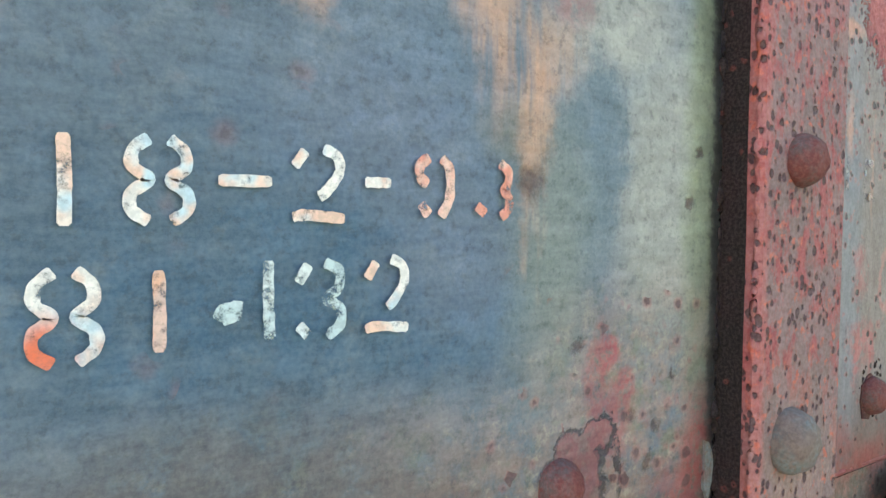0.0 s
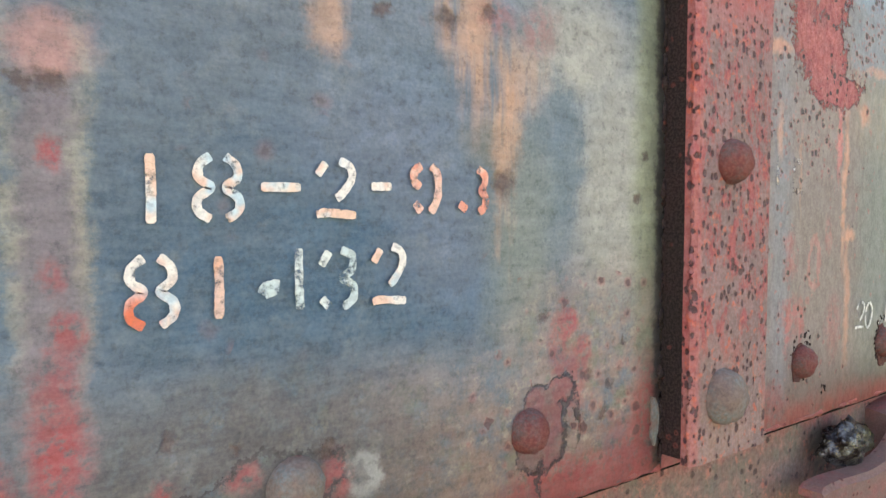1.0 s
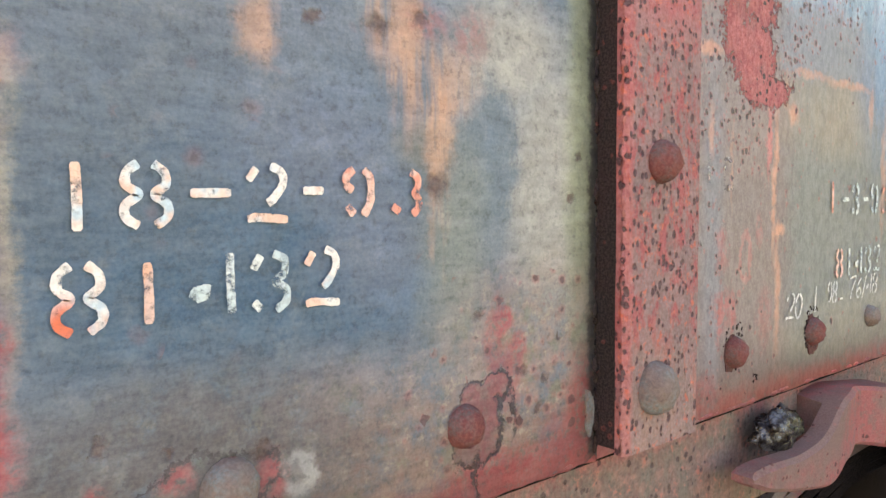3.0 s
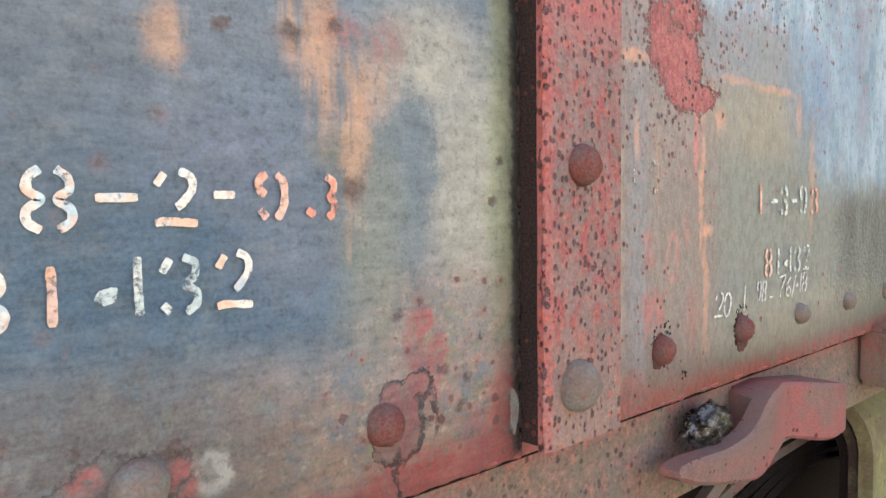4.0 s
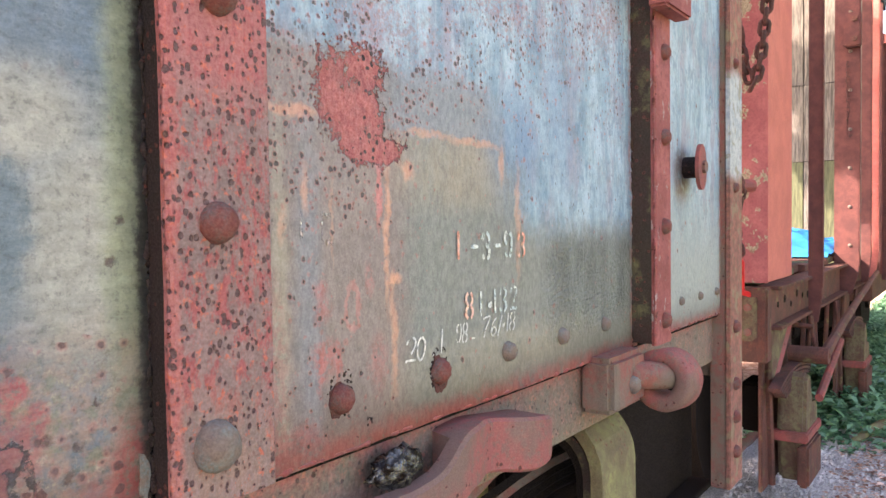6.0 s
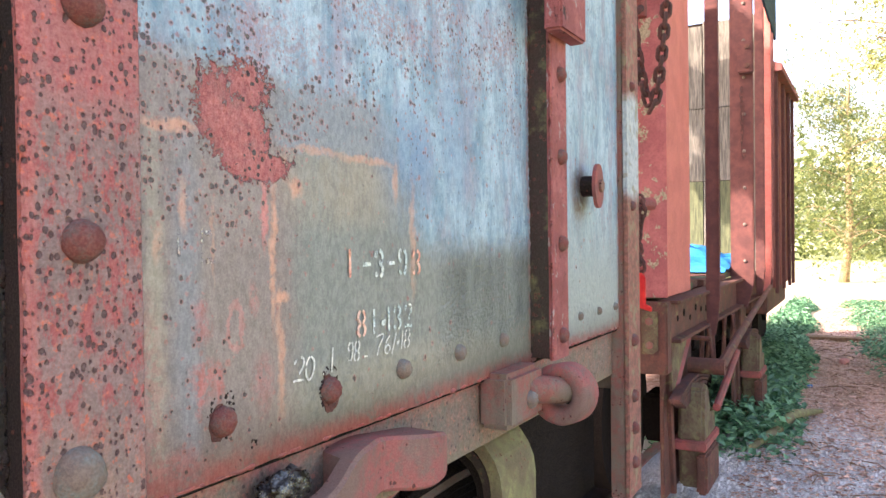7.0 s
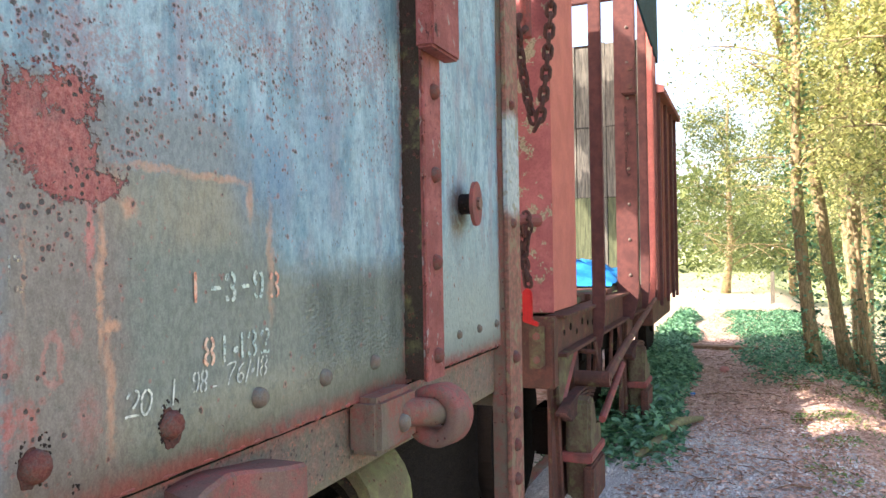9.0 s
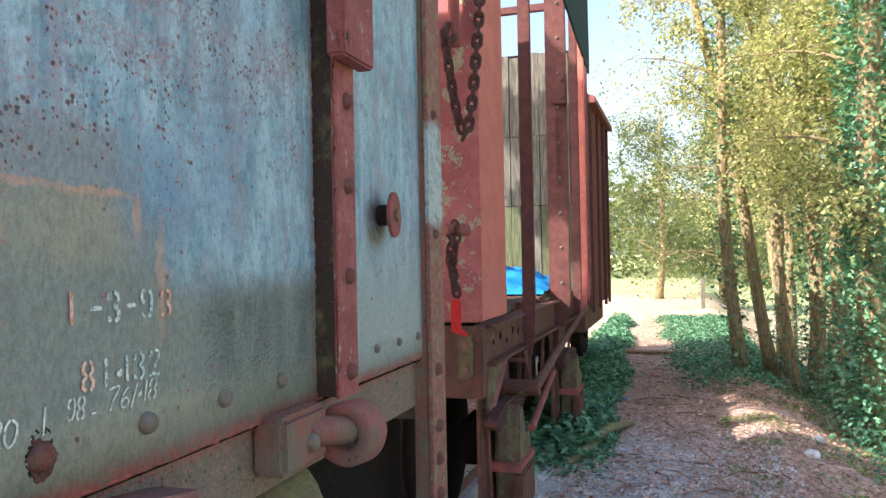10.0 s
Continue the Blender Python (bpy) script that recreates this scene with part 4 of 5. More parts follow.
def collar(c, axis, ri, ro, depth, bev, seg=36):
    """A thick ring with a rounded square section, turned about an axis."""
    q = Vector(axis).normalized().to_track_quat("Z", "Y").to_matrix()
    h = depth / 2
    prof = [(ri, -h + bev), (ri + bev, -h), (ro - bev, -h), (ro - 0.3 * bev, -h + 0.3 * bev), (ro, -h + bev), (ro, h - bev), (ro - 0.3 * bev, h - 0.3 * bev), (ro - bev, h), (ri + bev, h), (ri, h - bev)]
    bm = bmesh.new()
    rings = []
    for i in range(seg):
        a = 2 * math.pi * i / seg
        w = 1 + 0.025 * noise.noise(Vector((math.cos(a) * 2, math.sin(a) * 2, c[0])))
        rings.append([bm.verts.new(Vector(c) + q @ Vector((math.cos(a) * r * w, math.sin(a) * r * w, z))) for r, z in prof])
    n = len(prof)
    for A, B in zip(rings, rings[1:] + rings[:1]):
        for j in range(n):
            bm.faces.new((A[j], A[(j + 1) % n], B[(j + 1) % n], B[j]))
    bmesh.ops.recalc_face_normals(bm, faces=bm.faces)
    return bm


part("tie_ring", collar((2.165, 0.560, 1.118), (-0.97, 0.10, 0.06), 0.033, 0.074, 0.085, 0.011), RUST_HOOK, lug, "thick forged tie-down ring", True)
# strap over the spring, and the leaves under it

def hoop(x0, x1, y0, y1, z0, z1, r, th):
    out, inn = [(y0, z0)], [(y0 + th, z0)]
    for i in range(7):
        a = math.pi / 2 * i / 6
        out.append((y0 + r - r * math.cos(a), z1 - r + r * math.sin(a)))
        inn.append((y0 + r - (r - th) * math.cos(a), z1 - r + (r - th) * math.sin(a)))
    for i in range(7):
        a = math.pi / 2 * (1 - i / 6)
        out.append((y1 - r + r * math.cos(a), z1 - r + r * math.sin(a)))
        inn.append((y1 - r + (r - th) * math.cos(a), z1 - r + (r - th) * math.sin(a)))
    out.append((y1, z0))
    inn.append((y1 - th, z0))
    return prism(out + inn[::-1], x0, x1, 0.0, axis="x")


strap = part("spring_strap", hoop(2.03, 2.235, 0.668, 1.02, 0.45, 1.045, 0.15, 0.03), MOSSY, wagon, "mossy green arched steel strap")
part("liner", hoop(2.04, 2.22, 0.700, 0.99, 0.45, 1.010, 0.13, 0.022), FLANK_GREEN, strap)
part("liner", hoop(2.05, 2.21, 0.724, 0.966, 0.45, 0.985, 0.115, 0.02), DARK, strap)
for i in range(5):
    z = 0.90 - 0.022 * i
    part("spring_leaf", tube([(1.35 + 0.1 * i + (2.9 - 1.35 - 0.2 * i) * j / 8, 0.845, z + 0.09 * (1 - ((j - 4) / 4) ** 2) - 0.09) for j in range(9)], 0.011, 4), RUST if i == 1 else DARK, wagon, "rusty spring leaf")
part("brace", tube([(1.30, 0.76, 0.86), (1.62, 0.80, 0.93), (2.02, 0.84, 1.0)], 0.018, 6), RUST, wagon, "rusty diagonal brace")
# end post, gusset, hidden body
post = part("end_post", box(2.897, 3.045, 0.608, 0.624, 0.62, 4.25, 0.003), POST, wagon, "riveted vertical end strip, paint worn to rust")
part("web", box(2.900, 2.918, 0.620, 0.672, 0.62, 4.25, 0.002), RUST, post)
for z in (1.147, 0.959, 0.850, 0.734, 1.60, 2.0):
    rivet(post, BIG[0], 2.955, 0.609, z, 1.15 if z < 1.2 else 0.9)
# the gusset's black carries the shade of the deep cavity
part("gusset", box(2.237, 3.035, 0.775, 0.79, 0.58, 1.04, 0.003), DARK, wagon, "rusted gusset plate, blackened for the cavity's shade")
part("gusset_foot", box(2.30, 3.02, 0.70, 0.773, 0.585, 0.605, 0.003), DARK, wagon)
# upper body and roof are unseen; their height keeps sun off the bulkhead
part("body", box(-3.19, 2.90, 0.70, 3.25, 1.04, 4.23, 0.01), DARK, wagon, "closed steel wagon body, its unseen top raised to block the sun")
part("roof", box(-3.25, 2.99, 0.60, 3.32, 4.25, 4.31, 0.02), RUST, wagon, "flat rusty roof out of view, set high to block the sun")
part("rear_wall", box(-3.19, 2.90, 3.25, 3.27, 1.04, 4.24, 0.003), RUST, wagon)
part("end_wall", box(-3.22, -3.195, 0.66, 3.26, 1.04, 4.24, 0.003), RUST, wagon)
part("end_wall", box(2.905, 2.925, 0.72, 3.26, 1.23, 4.24, 0.003), RUST, wagon)
part("head_stock", box(2.93, 3.05, 0.62, 3.25, 0.98, 1.22, 0.006), RUST, wagon)


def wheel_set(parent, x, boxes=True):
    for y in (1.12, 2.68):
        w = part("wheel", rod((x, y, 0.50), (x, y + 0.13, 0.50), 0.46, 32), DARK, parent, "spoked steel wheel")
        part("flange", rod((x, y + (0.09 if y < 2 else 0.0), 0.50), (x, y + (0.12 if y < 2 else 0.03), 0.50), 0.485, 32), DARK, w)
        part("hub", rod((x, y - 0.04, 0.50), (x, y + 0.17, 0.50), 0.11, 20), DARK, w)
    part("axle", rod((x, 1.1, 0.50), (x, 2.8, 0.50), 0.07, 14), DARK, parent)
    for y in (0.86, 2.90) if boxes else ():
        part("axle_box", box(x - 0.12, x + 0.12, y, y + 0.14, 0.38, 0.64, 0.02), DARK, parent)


# added dark sheet that blocks the sky behind the spring leaves
part("dark_backing", box(-3.1, 2.9, 1.04, 1.08, 0.40, 1.04, 0.004), DARK, wagon)
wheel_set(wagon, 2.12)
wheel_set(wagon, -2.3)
# disc on its stub
disc = part("disc", rod((2.55, 0.590, 1.644), (2.5488, 0.600, 1.644), 0.064, 28), RUST_RED, wagon, "round rusty disc on a stub")
part("stub", rod((2.55, 0.599, 1.644), (2.55, 0.645, 1.644), 0.03, 12), FLANK, disc)
part("nut", rod((2.55, 0.580, 1.644), (2.55, 0.591, 1.644), 0.018, 6), RUST, disc)


# ---- materials of the second wagon and the ground ----
def plain(name, a, b, scale=20, rough=0.7, stretch=None, bump=0.6, dist=0.004, grain=300):
    k = Mat(name, 0.01, 20, wvec=(0.02, 0.02, 0.02))
    n, f = k.noise(scale, 5, 0.7, stretch=stretch), k.noise(grain, 3, 0.7, stretch=stretch)
    c = k.mix(k.step(n, 0.35, 0.65), a, b)
    c = k.mix(k.step(f, 0.35, 0.7), k.mix(0.3, c, (0.02, 0.02, 0.02)), c)
    return k.done(c, rough, k.math("ADD", n, k.mul(f, 0.4)), dist, bump)


def peeling():
    k = Mat("peeling_red_paint", 0.02, 14, wvec=(0.03, 0.03, 0.05))
    n, f = k.noise(5, 4), k.noise(90, 4, 0.7)
    c = k.mix(k.step(n, 0.4, 0.6), srgb(180, 108, 106), srgb(158, 90, 90))
    flake = k.step(k.noise(8, 5, 0.65, src=k.warped), 0.57, 0.58)
    c = k.mix(flake, c, k.mix(k.step(f, 0.4, 0.6), srgb(150, 138, 112), srgb(176, 166, 142)))
    c = k.mix(k.step(f, 0.3, 0.6), k.mix(0.25, c, (0.03, 0.02, 0.02)), c)
    return k.done(c, 0.6, k.math("ADD", k.mul(flake, 1.0), k.mul(f, 0.2)), 0.004, 0.8)


PEEL = peeling()
ORANGE = plain("faded_orange_red_paint", srgb(212, 122, 108), srgb(194, 108, 96), 6, 0.65, grain=120)
OLD_WOOD = plain("weathered_grey_boards", srgb(132, 126, 114), srgb(84, 82, 74), 9, 0.85, (6, 6, 0.5), grain=60)
GREEN_WOOD = plain("algae_stained_boards", srgb(112, 116, 84), srgb(78, 84, 62), 9, 0.85, (6, 6, 0.5), grain=60)
STAKE = plain("red_oxide_stake", srgb(116, 70, 64), srgb(94, 58, 54), 12, 0.7)
FRAME2 = rusty("rusty_underframe", srgb(112, 66, 55), srgb(86, 57, 48), srgb(50, 34, 30), 0.2, 0.15)
BOXIRON = rusty("stained_cast_iron", srgb(112, 104, 76), srgb(92, 66, 54), srgb(60, 44, 36), 0.2, 0.4)
TEAL = plain("dark_teal_sheet", srgb(22, 62, 74), srgb(16, 46, 56), 8, 0.7)
TARP = plain("blue_tarpaulin", srgb(18, 116, 186), srgb(40, 146, 212), 7, 0.35, bump=0.3)
VAN = plain("red_brown_van_boards", srgb(150, 84, 74), srgb(124, 70, 62), 10, 0.75, (4, 4, 0.6))
REDTAG = plain("bright_red_plastic", srgb(222, 58, 54), srgb(206, 50, 48), 20, 0.35, bump=0.1)
BARK = plain("pale_bark", srgb(190, 166, 128), srgb(132, 118, 86), 14, 0.9, (3, 3, 0.7), 0.9, 0.02, 60)
STICK = plain("dead_twig", srgb(150, 120, 92), srgb(110, 84, 64), 20, 0.9)
STONE = plain("grey_ballast", srgb(238, 236, 232), srgb(182, 178, 174), 3, 0.9, grain=60)
BRICK = plain("pink_rubble", srgb(214, 150, 138), srgb(190, 130, 118), 8, 0.9)


def leaf_mat(name, a, b, trans=0.5):
    m = bpy.data.materials.new(name)
    m.use_nodes = True
    t = m.node_tree
    t.nodes.remove(t.nodes["Principled BSDF"])
    geo, ramp = t.nodes.new("ShaderNodeNewGeometry"), t.nodes.new("ShaderNodeMix")
    ramp.data_type = "RGBA"
    t.links.new(geo.outputs["Random Per Island"], ramp.inputs[0])
    ramp.inputs[6].default_value, ramp.inputs[7].default_value = (*a, 1), (*b, 1)
    d, tr, gl, m1, m2 = (t.nodes.new("ShaderNode" + n) for n in ("BsdfDiffuse", "BsdfTranslucent", "BsdfGlossy", "MixShader", "MixShader"))
    for n in (d, tr):
        t.links.new(ramp.outputs[2], n.inputs["Color"])
    gl.inputs["Roughness"].default_value = 0.4
    m1.inputs[0].default_value, m2.inputs[0].default_value = trans, 0.06
    t.links.new(d.outputs[0], m1.inputs[1])
    t.links.new(tr.outputs[0], m1.inputs[2])
    t.links.new(m1.outputs[0], m2.inputs[1])
    t.links.new(gl.outputs[0], m2.inputs[2])
    t.links.new(m2.outputs[0], t.nodes["Material Output"].inputs[0])
    return m


LEAF = leaf_mat("yellow_green_leaves", srgb(226, 222, 152), srgb(112, 124, 64), 0.55)
LEAF_FAR = leaf_mat("olive_green_leaves", srgb(132, 142, 84), srgb(72, 92, 52), 0.45)
LEAF_DRY = leaf_mat("dry_leaves", srgb(232, 196, 174), srgb(132, 94, 76), 0.2)
IVY = leaf_mat("ivy_leaves", srgb(124, 176, 132), srgb(44, 92, 66), 0.3)
WEED = leaf_mat("low_weeds", srgb(150, 170, 96), srgb(86, 122, 62), 0.35)
GRASS = leaf_mat("grass_blades", srgb(110, 140, 62), srgb(78, 108, 54), 0.4)


def ground_mat():
    k = Mat("path_earth_and_litter", 0.0, 6, wvec=(0.5, 0.5, 0))
    big, mid, fine = k.noise(2.2, 5, 0.65), k.noise(16, 5, 0.7), k.noise(90, 4, 0.75)
    sep = k.node("ShaderNodeSeparateXYZ")
    k.put(sep.inputs[0], k.warped)
    x, y = sep.outputs[0], sep.outputs[1]
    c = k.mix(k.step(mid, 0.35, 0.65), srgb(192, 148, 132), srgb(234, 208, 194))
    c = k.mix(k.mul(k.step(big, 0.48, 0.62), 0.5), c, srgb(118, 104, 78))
    c = k.mix(k.mul(k.step(k.noise(40, 5, 0.75), 0.54, 0.64), 0.7), c, srgb(108, 80, 66))
    grav = k.mul(k.step(x, 7.4, 6.4), k.step(y, -0.45, -0.1))
    c = k.mix(grav, c, k.mix(k.step(fine, 0.4, 0.6), srgb(188, 184, 180), srgb(234, 231, 228)))
    green = k.math("MAXIMUM", k.step(x, 26, 32), k.step(y, -2.6, -4.2))
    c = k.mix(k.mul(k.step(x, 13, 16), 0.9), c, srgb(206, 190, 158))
    c = k.mix(k.mul(green, 0.9), c, k.mix(k.step(mid, 0.4, 0.6), srgb(150, 172, 100), srgb(198, 200, 148)))
    c = k.mix(k.step(fine, 0.35, 0.65), k.mix(0.25, c, (0.03, 0.025, 0.02)), c)
    return k.done(c, 0.95, k.math("ADD", mid, k.mul(fine, 0.7)), 0.03, 0.9)


def rise(x, y):
    def ss(a, b, v):
        t = min(max((v - a) / (b - a), 0), 1)
        return t * t * (3 - 2 * t)
    z = -0.55 * ss(0.6, 2.6, -y) - 0.7 * ss(3, 9, -y)
    z += 0.10 * ss(0.15, -0.15, abs(y + 1.05) - 0.35) * ss(5, 9, x) * 0.6
    return z + 0.035 * noise.noise(Vector((x * 0.9, y * 0.9, 0))) + 0.012 * noise.noise(Vector((x * 5, y * 5, 3)))


def sheet(xs, ys, fn):
    vs = [(x, y, fn(x, y)) for y in ys for x in xs]
    nx = len(xs)
    fs = [(j * nx + i, j * nx + i + 1, (j + 1) * nx + i + 1, (j + 1) * nx + i) for j in range(len(ys) - 1) for i in range(nx - 1)]
    me = bpy.data.meshes.new("ground")
    me.from_pydata(vs, [], fs)
    me.polygons.foreach_set("use_smooth", [True] * len(fs))
    return me


xs = [-600, -200, -80, -30, -12] + [-6 + 0.15 * i for i in range(180)] + [21 + 1.2 * i for i in range(40)] + [80, 130, 250, 600, 1200]
ys = [-900, -300, -120, -50, -25, -15] + [-10 + 0.6 * i for i in range(10)] + [-4 + 0.1 * i for i in range(60)] + [2, 3, 5, 9, 20, 60, 200, 900]
me = sheet(xs, ys, rise)
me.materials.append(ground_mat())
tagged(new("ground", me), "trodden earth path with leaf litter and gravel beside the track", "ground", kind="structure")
for i, y in enumerate((1.20, 2.63)):
    r = part("rail", box(-30, 14.2, y, y + 0.07, -0.12, 0.018, 0.004), RUST, None)
    tagged(r, "rusty steel rail under the wagons", "rail", "pair of rails")


# ---- the flat wagon with stakes ----
flat = thing("stake_wagon", "rusty red stake wagon with a steel bulkhead and bare deck", "wagon", at=(0, 0, 0))
bulk = part("bulkhead", plate(0, 1, 0, 0.02, 0, 1, nx=2, nz=2), PEEL, flat, "red bulkhead with peeling paint")
bm = bmesh.new()
rows = []
for j in range(41):
    z = 1.185 + 2.6 * j / 40
    rows.append([bm.verts.new((4.30 - 0.012 * max(0, math.sin(j * 0.62)) ** 2 * (1 if 0 < i < 24 else 0) * math.sin(math.pi * min(1, i / 8)), 0.80 + 2.2 * i / 24, z)) for i in range(25)])
for A, B in zip(rows, rows[1:]):
    for i in range(24):
        bm.faces.new((A[i + 1], A[i], B[i], B[i + 1])).smooth = True
bm.to_mesh(bulk.data)
bm.free()
part("backing", box(4.305, 4.35, 0.805, 3.0, 1.185, 3.78, 0.003), PEEL, flat)
part("corner_panel", prism([(0.80, 1.190), (0.815, 1.185), (0.815, 3.8), (0.80, 3.8)], 4.303, 4.86, axis="x"), ORANGE, flat, "faded orange-red corner panel")
stock = part("head_stock", box(4.24, 4.34, 0.79, 3.0, 0.80, 1.165, 0.008), FRAME2, flat, "rust-brown headstock")
pl = part("mossy_plate", prism([(0.835, 0.925), (0.86, 0.905), (0.89, 0.905), (0.915, 0.925), (0.915, 1.12), (0.835, 1.12)], 4.228, 4.24, 0.002, axis="x"), BOXIRON, stock, "mossy bolted plate")
for z in (0.95, 1.07):
    part("bolt", rod((4.214, 0.875, z), (4.23, 0.875, z), 0.02, 6), RUST, stock)
solebar = part("sole_bar", box(4.34, 7.9, 0.80, 0.86, 0.96, 1.165, 0.004), FRAME2, flat, "rusty channel sole bar")
part("top_flange", box(4.34, 7.9, 0.745, 0.86, 1.150, 1.168, 0.003), FRAME2, solebar)
part("bottom_flange", box(4.34, 7.9, 0.745, 0.86, 0.952, 0.97, 0.003), FRAME2, solebar)
for i in range(16):
    bd = part("deck_board", box(4.38 + 0.22 * i, 4.585 + 0.22 * i, 0.86 + 0.02 * math.sin(i * 2.1), 2.98, 1.17, 1.215 + 0.006 * math.sin(i * 3.7), 0.004), GREEN_WOOD if i % 3 == 0 else FRAME2, flat)
part("cross_rod", tube([(4.88, 1.15, 0.935), (4.87, 0.69, 0.912)], 0.014, 8), FRAME2, flat, "rusty rod")
gus = part("spring_gusset", prism([(4.36, 0.955), (4.80, 0.955), (4.44, 0.70), (4.36, 0.70)], 0.795, 0.812, 0.003), BOXIRON, flat, "mossy triangular gusset under the sole bar")
part("gusset_flange", tube([(4.80, 0.80, 0.95), (4.62, 0.80, 0.825), (4.44, 0.80, 0.70)], 0.02, 4), RUST_RED, gus, "rusty red flange")
for i in range(7):
    part("hole", rod((4.52 + 0.16 * i, 0.797, 1.06 + 0.025 * math.sin(i * 2.4)), (4.52 + 0.16 * i, 0.803, 1.06 + 0.025 * math.sin(i * 2.4)), 0.016 + 0.005 * (i % 2), 12), DARK, solebar, "dark punched hole")
for i, (a, b) in enumerate((((5.05, 0.74, 0.95), (5.12, 0.72, 0.70)), ((5.09, 0.74, 0.95), (5.14, 0.72, 0.70)), ((5.20, 0.74, 0.95), (5.16, 0.72, 0.70)), ((5.95, 0.74, 0.95), (6.0, 0.72, 0.62)), ((6.03, 0.74, 0.95), (6.02, 0.72, 0.62)))):
    part("safety_loop", rod(a, b, 0.009, 8), FRAME2, flat, "thin rusty safety loop")


def stake(x, y0, y1, th, z0, z1, mat, rivets=True):
    s = part("stake", prism([(y0 + 0.3 * (y1 - y0), z0), (y1, z0), (y1 + 0.004, z0 + 0.2), (y1, z1), (y0, z1), (y0, z0 + 0.16)], x, x + th, 0.004, axis="x"), mat, flat, "upright red-oxide steel stake")
    part("flange", box(x, x + 0.04, y0 - 0.004, y0 + 0.008, z0 + 0.2, z1, 0.002), mat, s)
    if rivets:
        for i in range(int((z1 - z0) / 0.28)):
            r = rivet(s, SMALL, 0, 0, 0)
            r.matrix_basis = pose(x, (y0 + y1) / 2 - 0.02, z0 + 0.35 + 0.28 * i, 0, 0, -90)
    return s


stake(5.16, 0.695, 0.765, 0.02, 0.90, 4.6, STAKE, False)
s2 = stake(6.57, 0.675, 0.835, 0.03, 0.95, 4.8, STAKE)
stake(7.30, 0.68, 0.745, 0.03, 0.98, 4.4, STAKE, False)
stake(7.62, 0.66, 0.73, 0.03, 1.0, 3.6, ORANGE, False)
stake(7.86, 0.66, 0.74, 0.03, 1.0, 3.4, STAKE, False)
lk = part("latch", box(6.49, 6.57, 0.66, 0.77, 2.72, 2.96, 0.01), STAKE, s2, "bolted latch")
for z in (2.77, 2.91):
    part("bolt", rod((6.47, 0.70, z), (6.50, 0.70, z), 0.02, 6), FRAME2, s2)
part("top_rail", box(7.88, 7.94, 0.72, 2.9, 3.93, 4.0, 0.004), STAKE, flat, "high cross rail")
part("top_rail", box(5.18, 7.9, 0.72, 0.76, 3.93, 4.0, 0.004), STAKE, flat)
part("side_sheet", prism([(6.25, 3.55), (8.05, 3.30), (8.08, 3.38), (8.02, 4.3), (6.25, 4.3)], 0.650, 0.668, 0.002), TEAL, flat, "dark teal folded cover sheet edge")


def links(parent, pts, name="chain", r=0.011, pitch=0.052):
    """A chain: one closed link after another along the line, each turned a quarter."""
    pts = [Vector(p) for p in pts]
    cum = [0.0]
    for a, b in zip(pts, pts[1:]):
        cum.append(cum[-1] + (b - a).length)
    n = int(cum[-1] / pitch)
    for i in range(n):
        d = (i + 0.5) * pitch
        j = max(q for q in range(len(pts) - 1) if cum[q] <= d)
        a, b = pts[j], pts[j + 1]
        c = a + (b - a) * ((d - cum[j]) / (cum[j + 1] - cum[j]))
        q = (b - a).to_track_quat("X", "Z").to_matrix().to_4x4() @ Matrix.Rotation(radians(90 * (i % 2) + 20), 4, "X")
        if parent.get("link_mesh") is None:
            parent["link_mesh"] = name
            bm = tube([(math.cos(t) * pitch * 0.40 + math.copysign(pitch * 0.28, math.cos(t)), math.sin(t) * pitch * 0.38, 0) for t in (2 * math.pi * (k + 0.5) / 12 for k in range(12))], r, 6, closed=True)
            LINK[parent.name] = bpy.data.meshes.new("chain_link")
            for f in bm.faces:
                f.smooth = True
            bm.to_mesh(LINK[parent.name])
            bm.free()
            LINK[parent.name].materials.append(CHAIN)
        ob = new("chain_link", LINK[parent.name])
        ob.parent = parent
        ob.matrix_basis = Matrix.Translation(c) @ q
    del parent["link_mesh"]


LINK = {}


def sag(a, b, low, n=14):
    """Points of a hanging loop from a down to low and up to b."""
    a, b, low = Vector(a), Vector(b), Vector(low)
    out = []
    for i in range(n + 1):
        t = i / n
        p = a.lerp(b, t)
        base = a.z + (b.z - a.z) * t
        s = (abs(2 * t - 1)) ** 1.7
        p.z = low.z + ((a.z if t < 0.5 else b.z) - low.z) * s
        p.y += 0
        out.append(p)
    return out


hang = thing("chain", "rusty iron chain hanging in a loop from the bulkhead", "chain")
links(hang, sag((4.16, 0.935, 2.66), (4.16, 0.735, 2.95), (4.16, 0.83, 2.13), 18))
part("hook", tube([(4.27, 0.93, 2.72), (4.2, 0.93, 2.70), (4.16, 0.94, 2.64), (4.17, 0.92, 2.6), (4.22, 0.90, 2.64)], 0.02, 8), CHAIN, hang, "forged hook", True)
part("stay", rod((4.24, 0.905, 2.60), (4.24, 0.905, 3.1), 0.03, 10), RUST_RED, hang)
low = thing("chain", "short rusty chain with a bright red plastic tag", "chain")
links(low, [(4.17, 0.93, 1.67), (4.16, 0.915, 1.60), (4.17, 0.935, 1.52), (4.16, 0.91, 1.44), (4.17, 0.895, 1.32)], r=0.009, pitch=0.044)
links(low, [(4.19, 0.91, 1.70), (4.16, 0.88, 1.64), (4.17, 0.90, 1.56), (4.17, 0.92, 1.44), (4.16, 0.90, 1.36)], r=0.008, pitch=0.04)
part("shackle", rod((4.15, 0.95, 1.66), (4.26, 0.86, 1.66), 0.032, 10), RUST_RED, low)
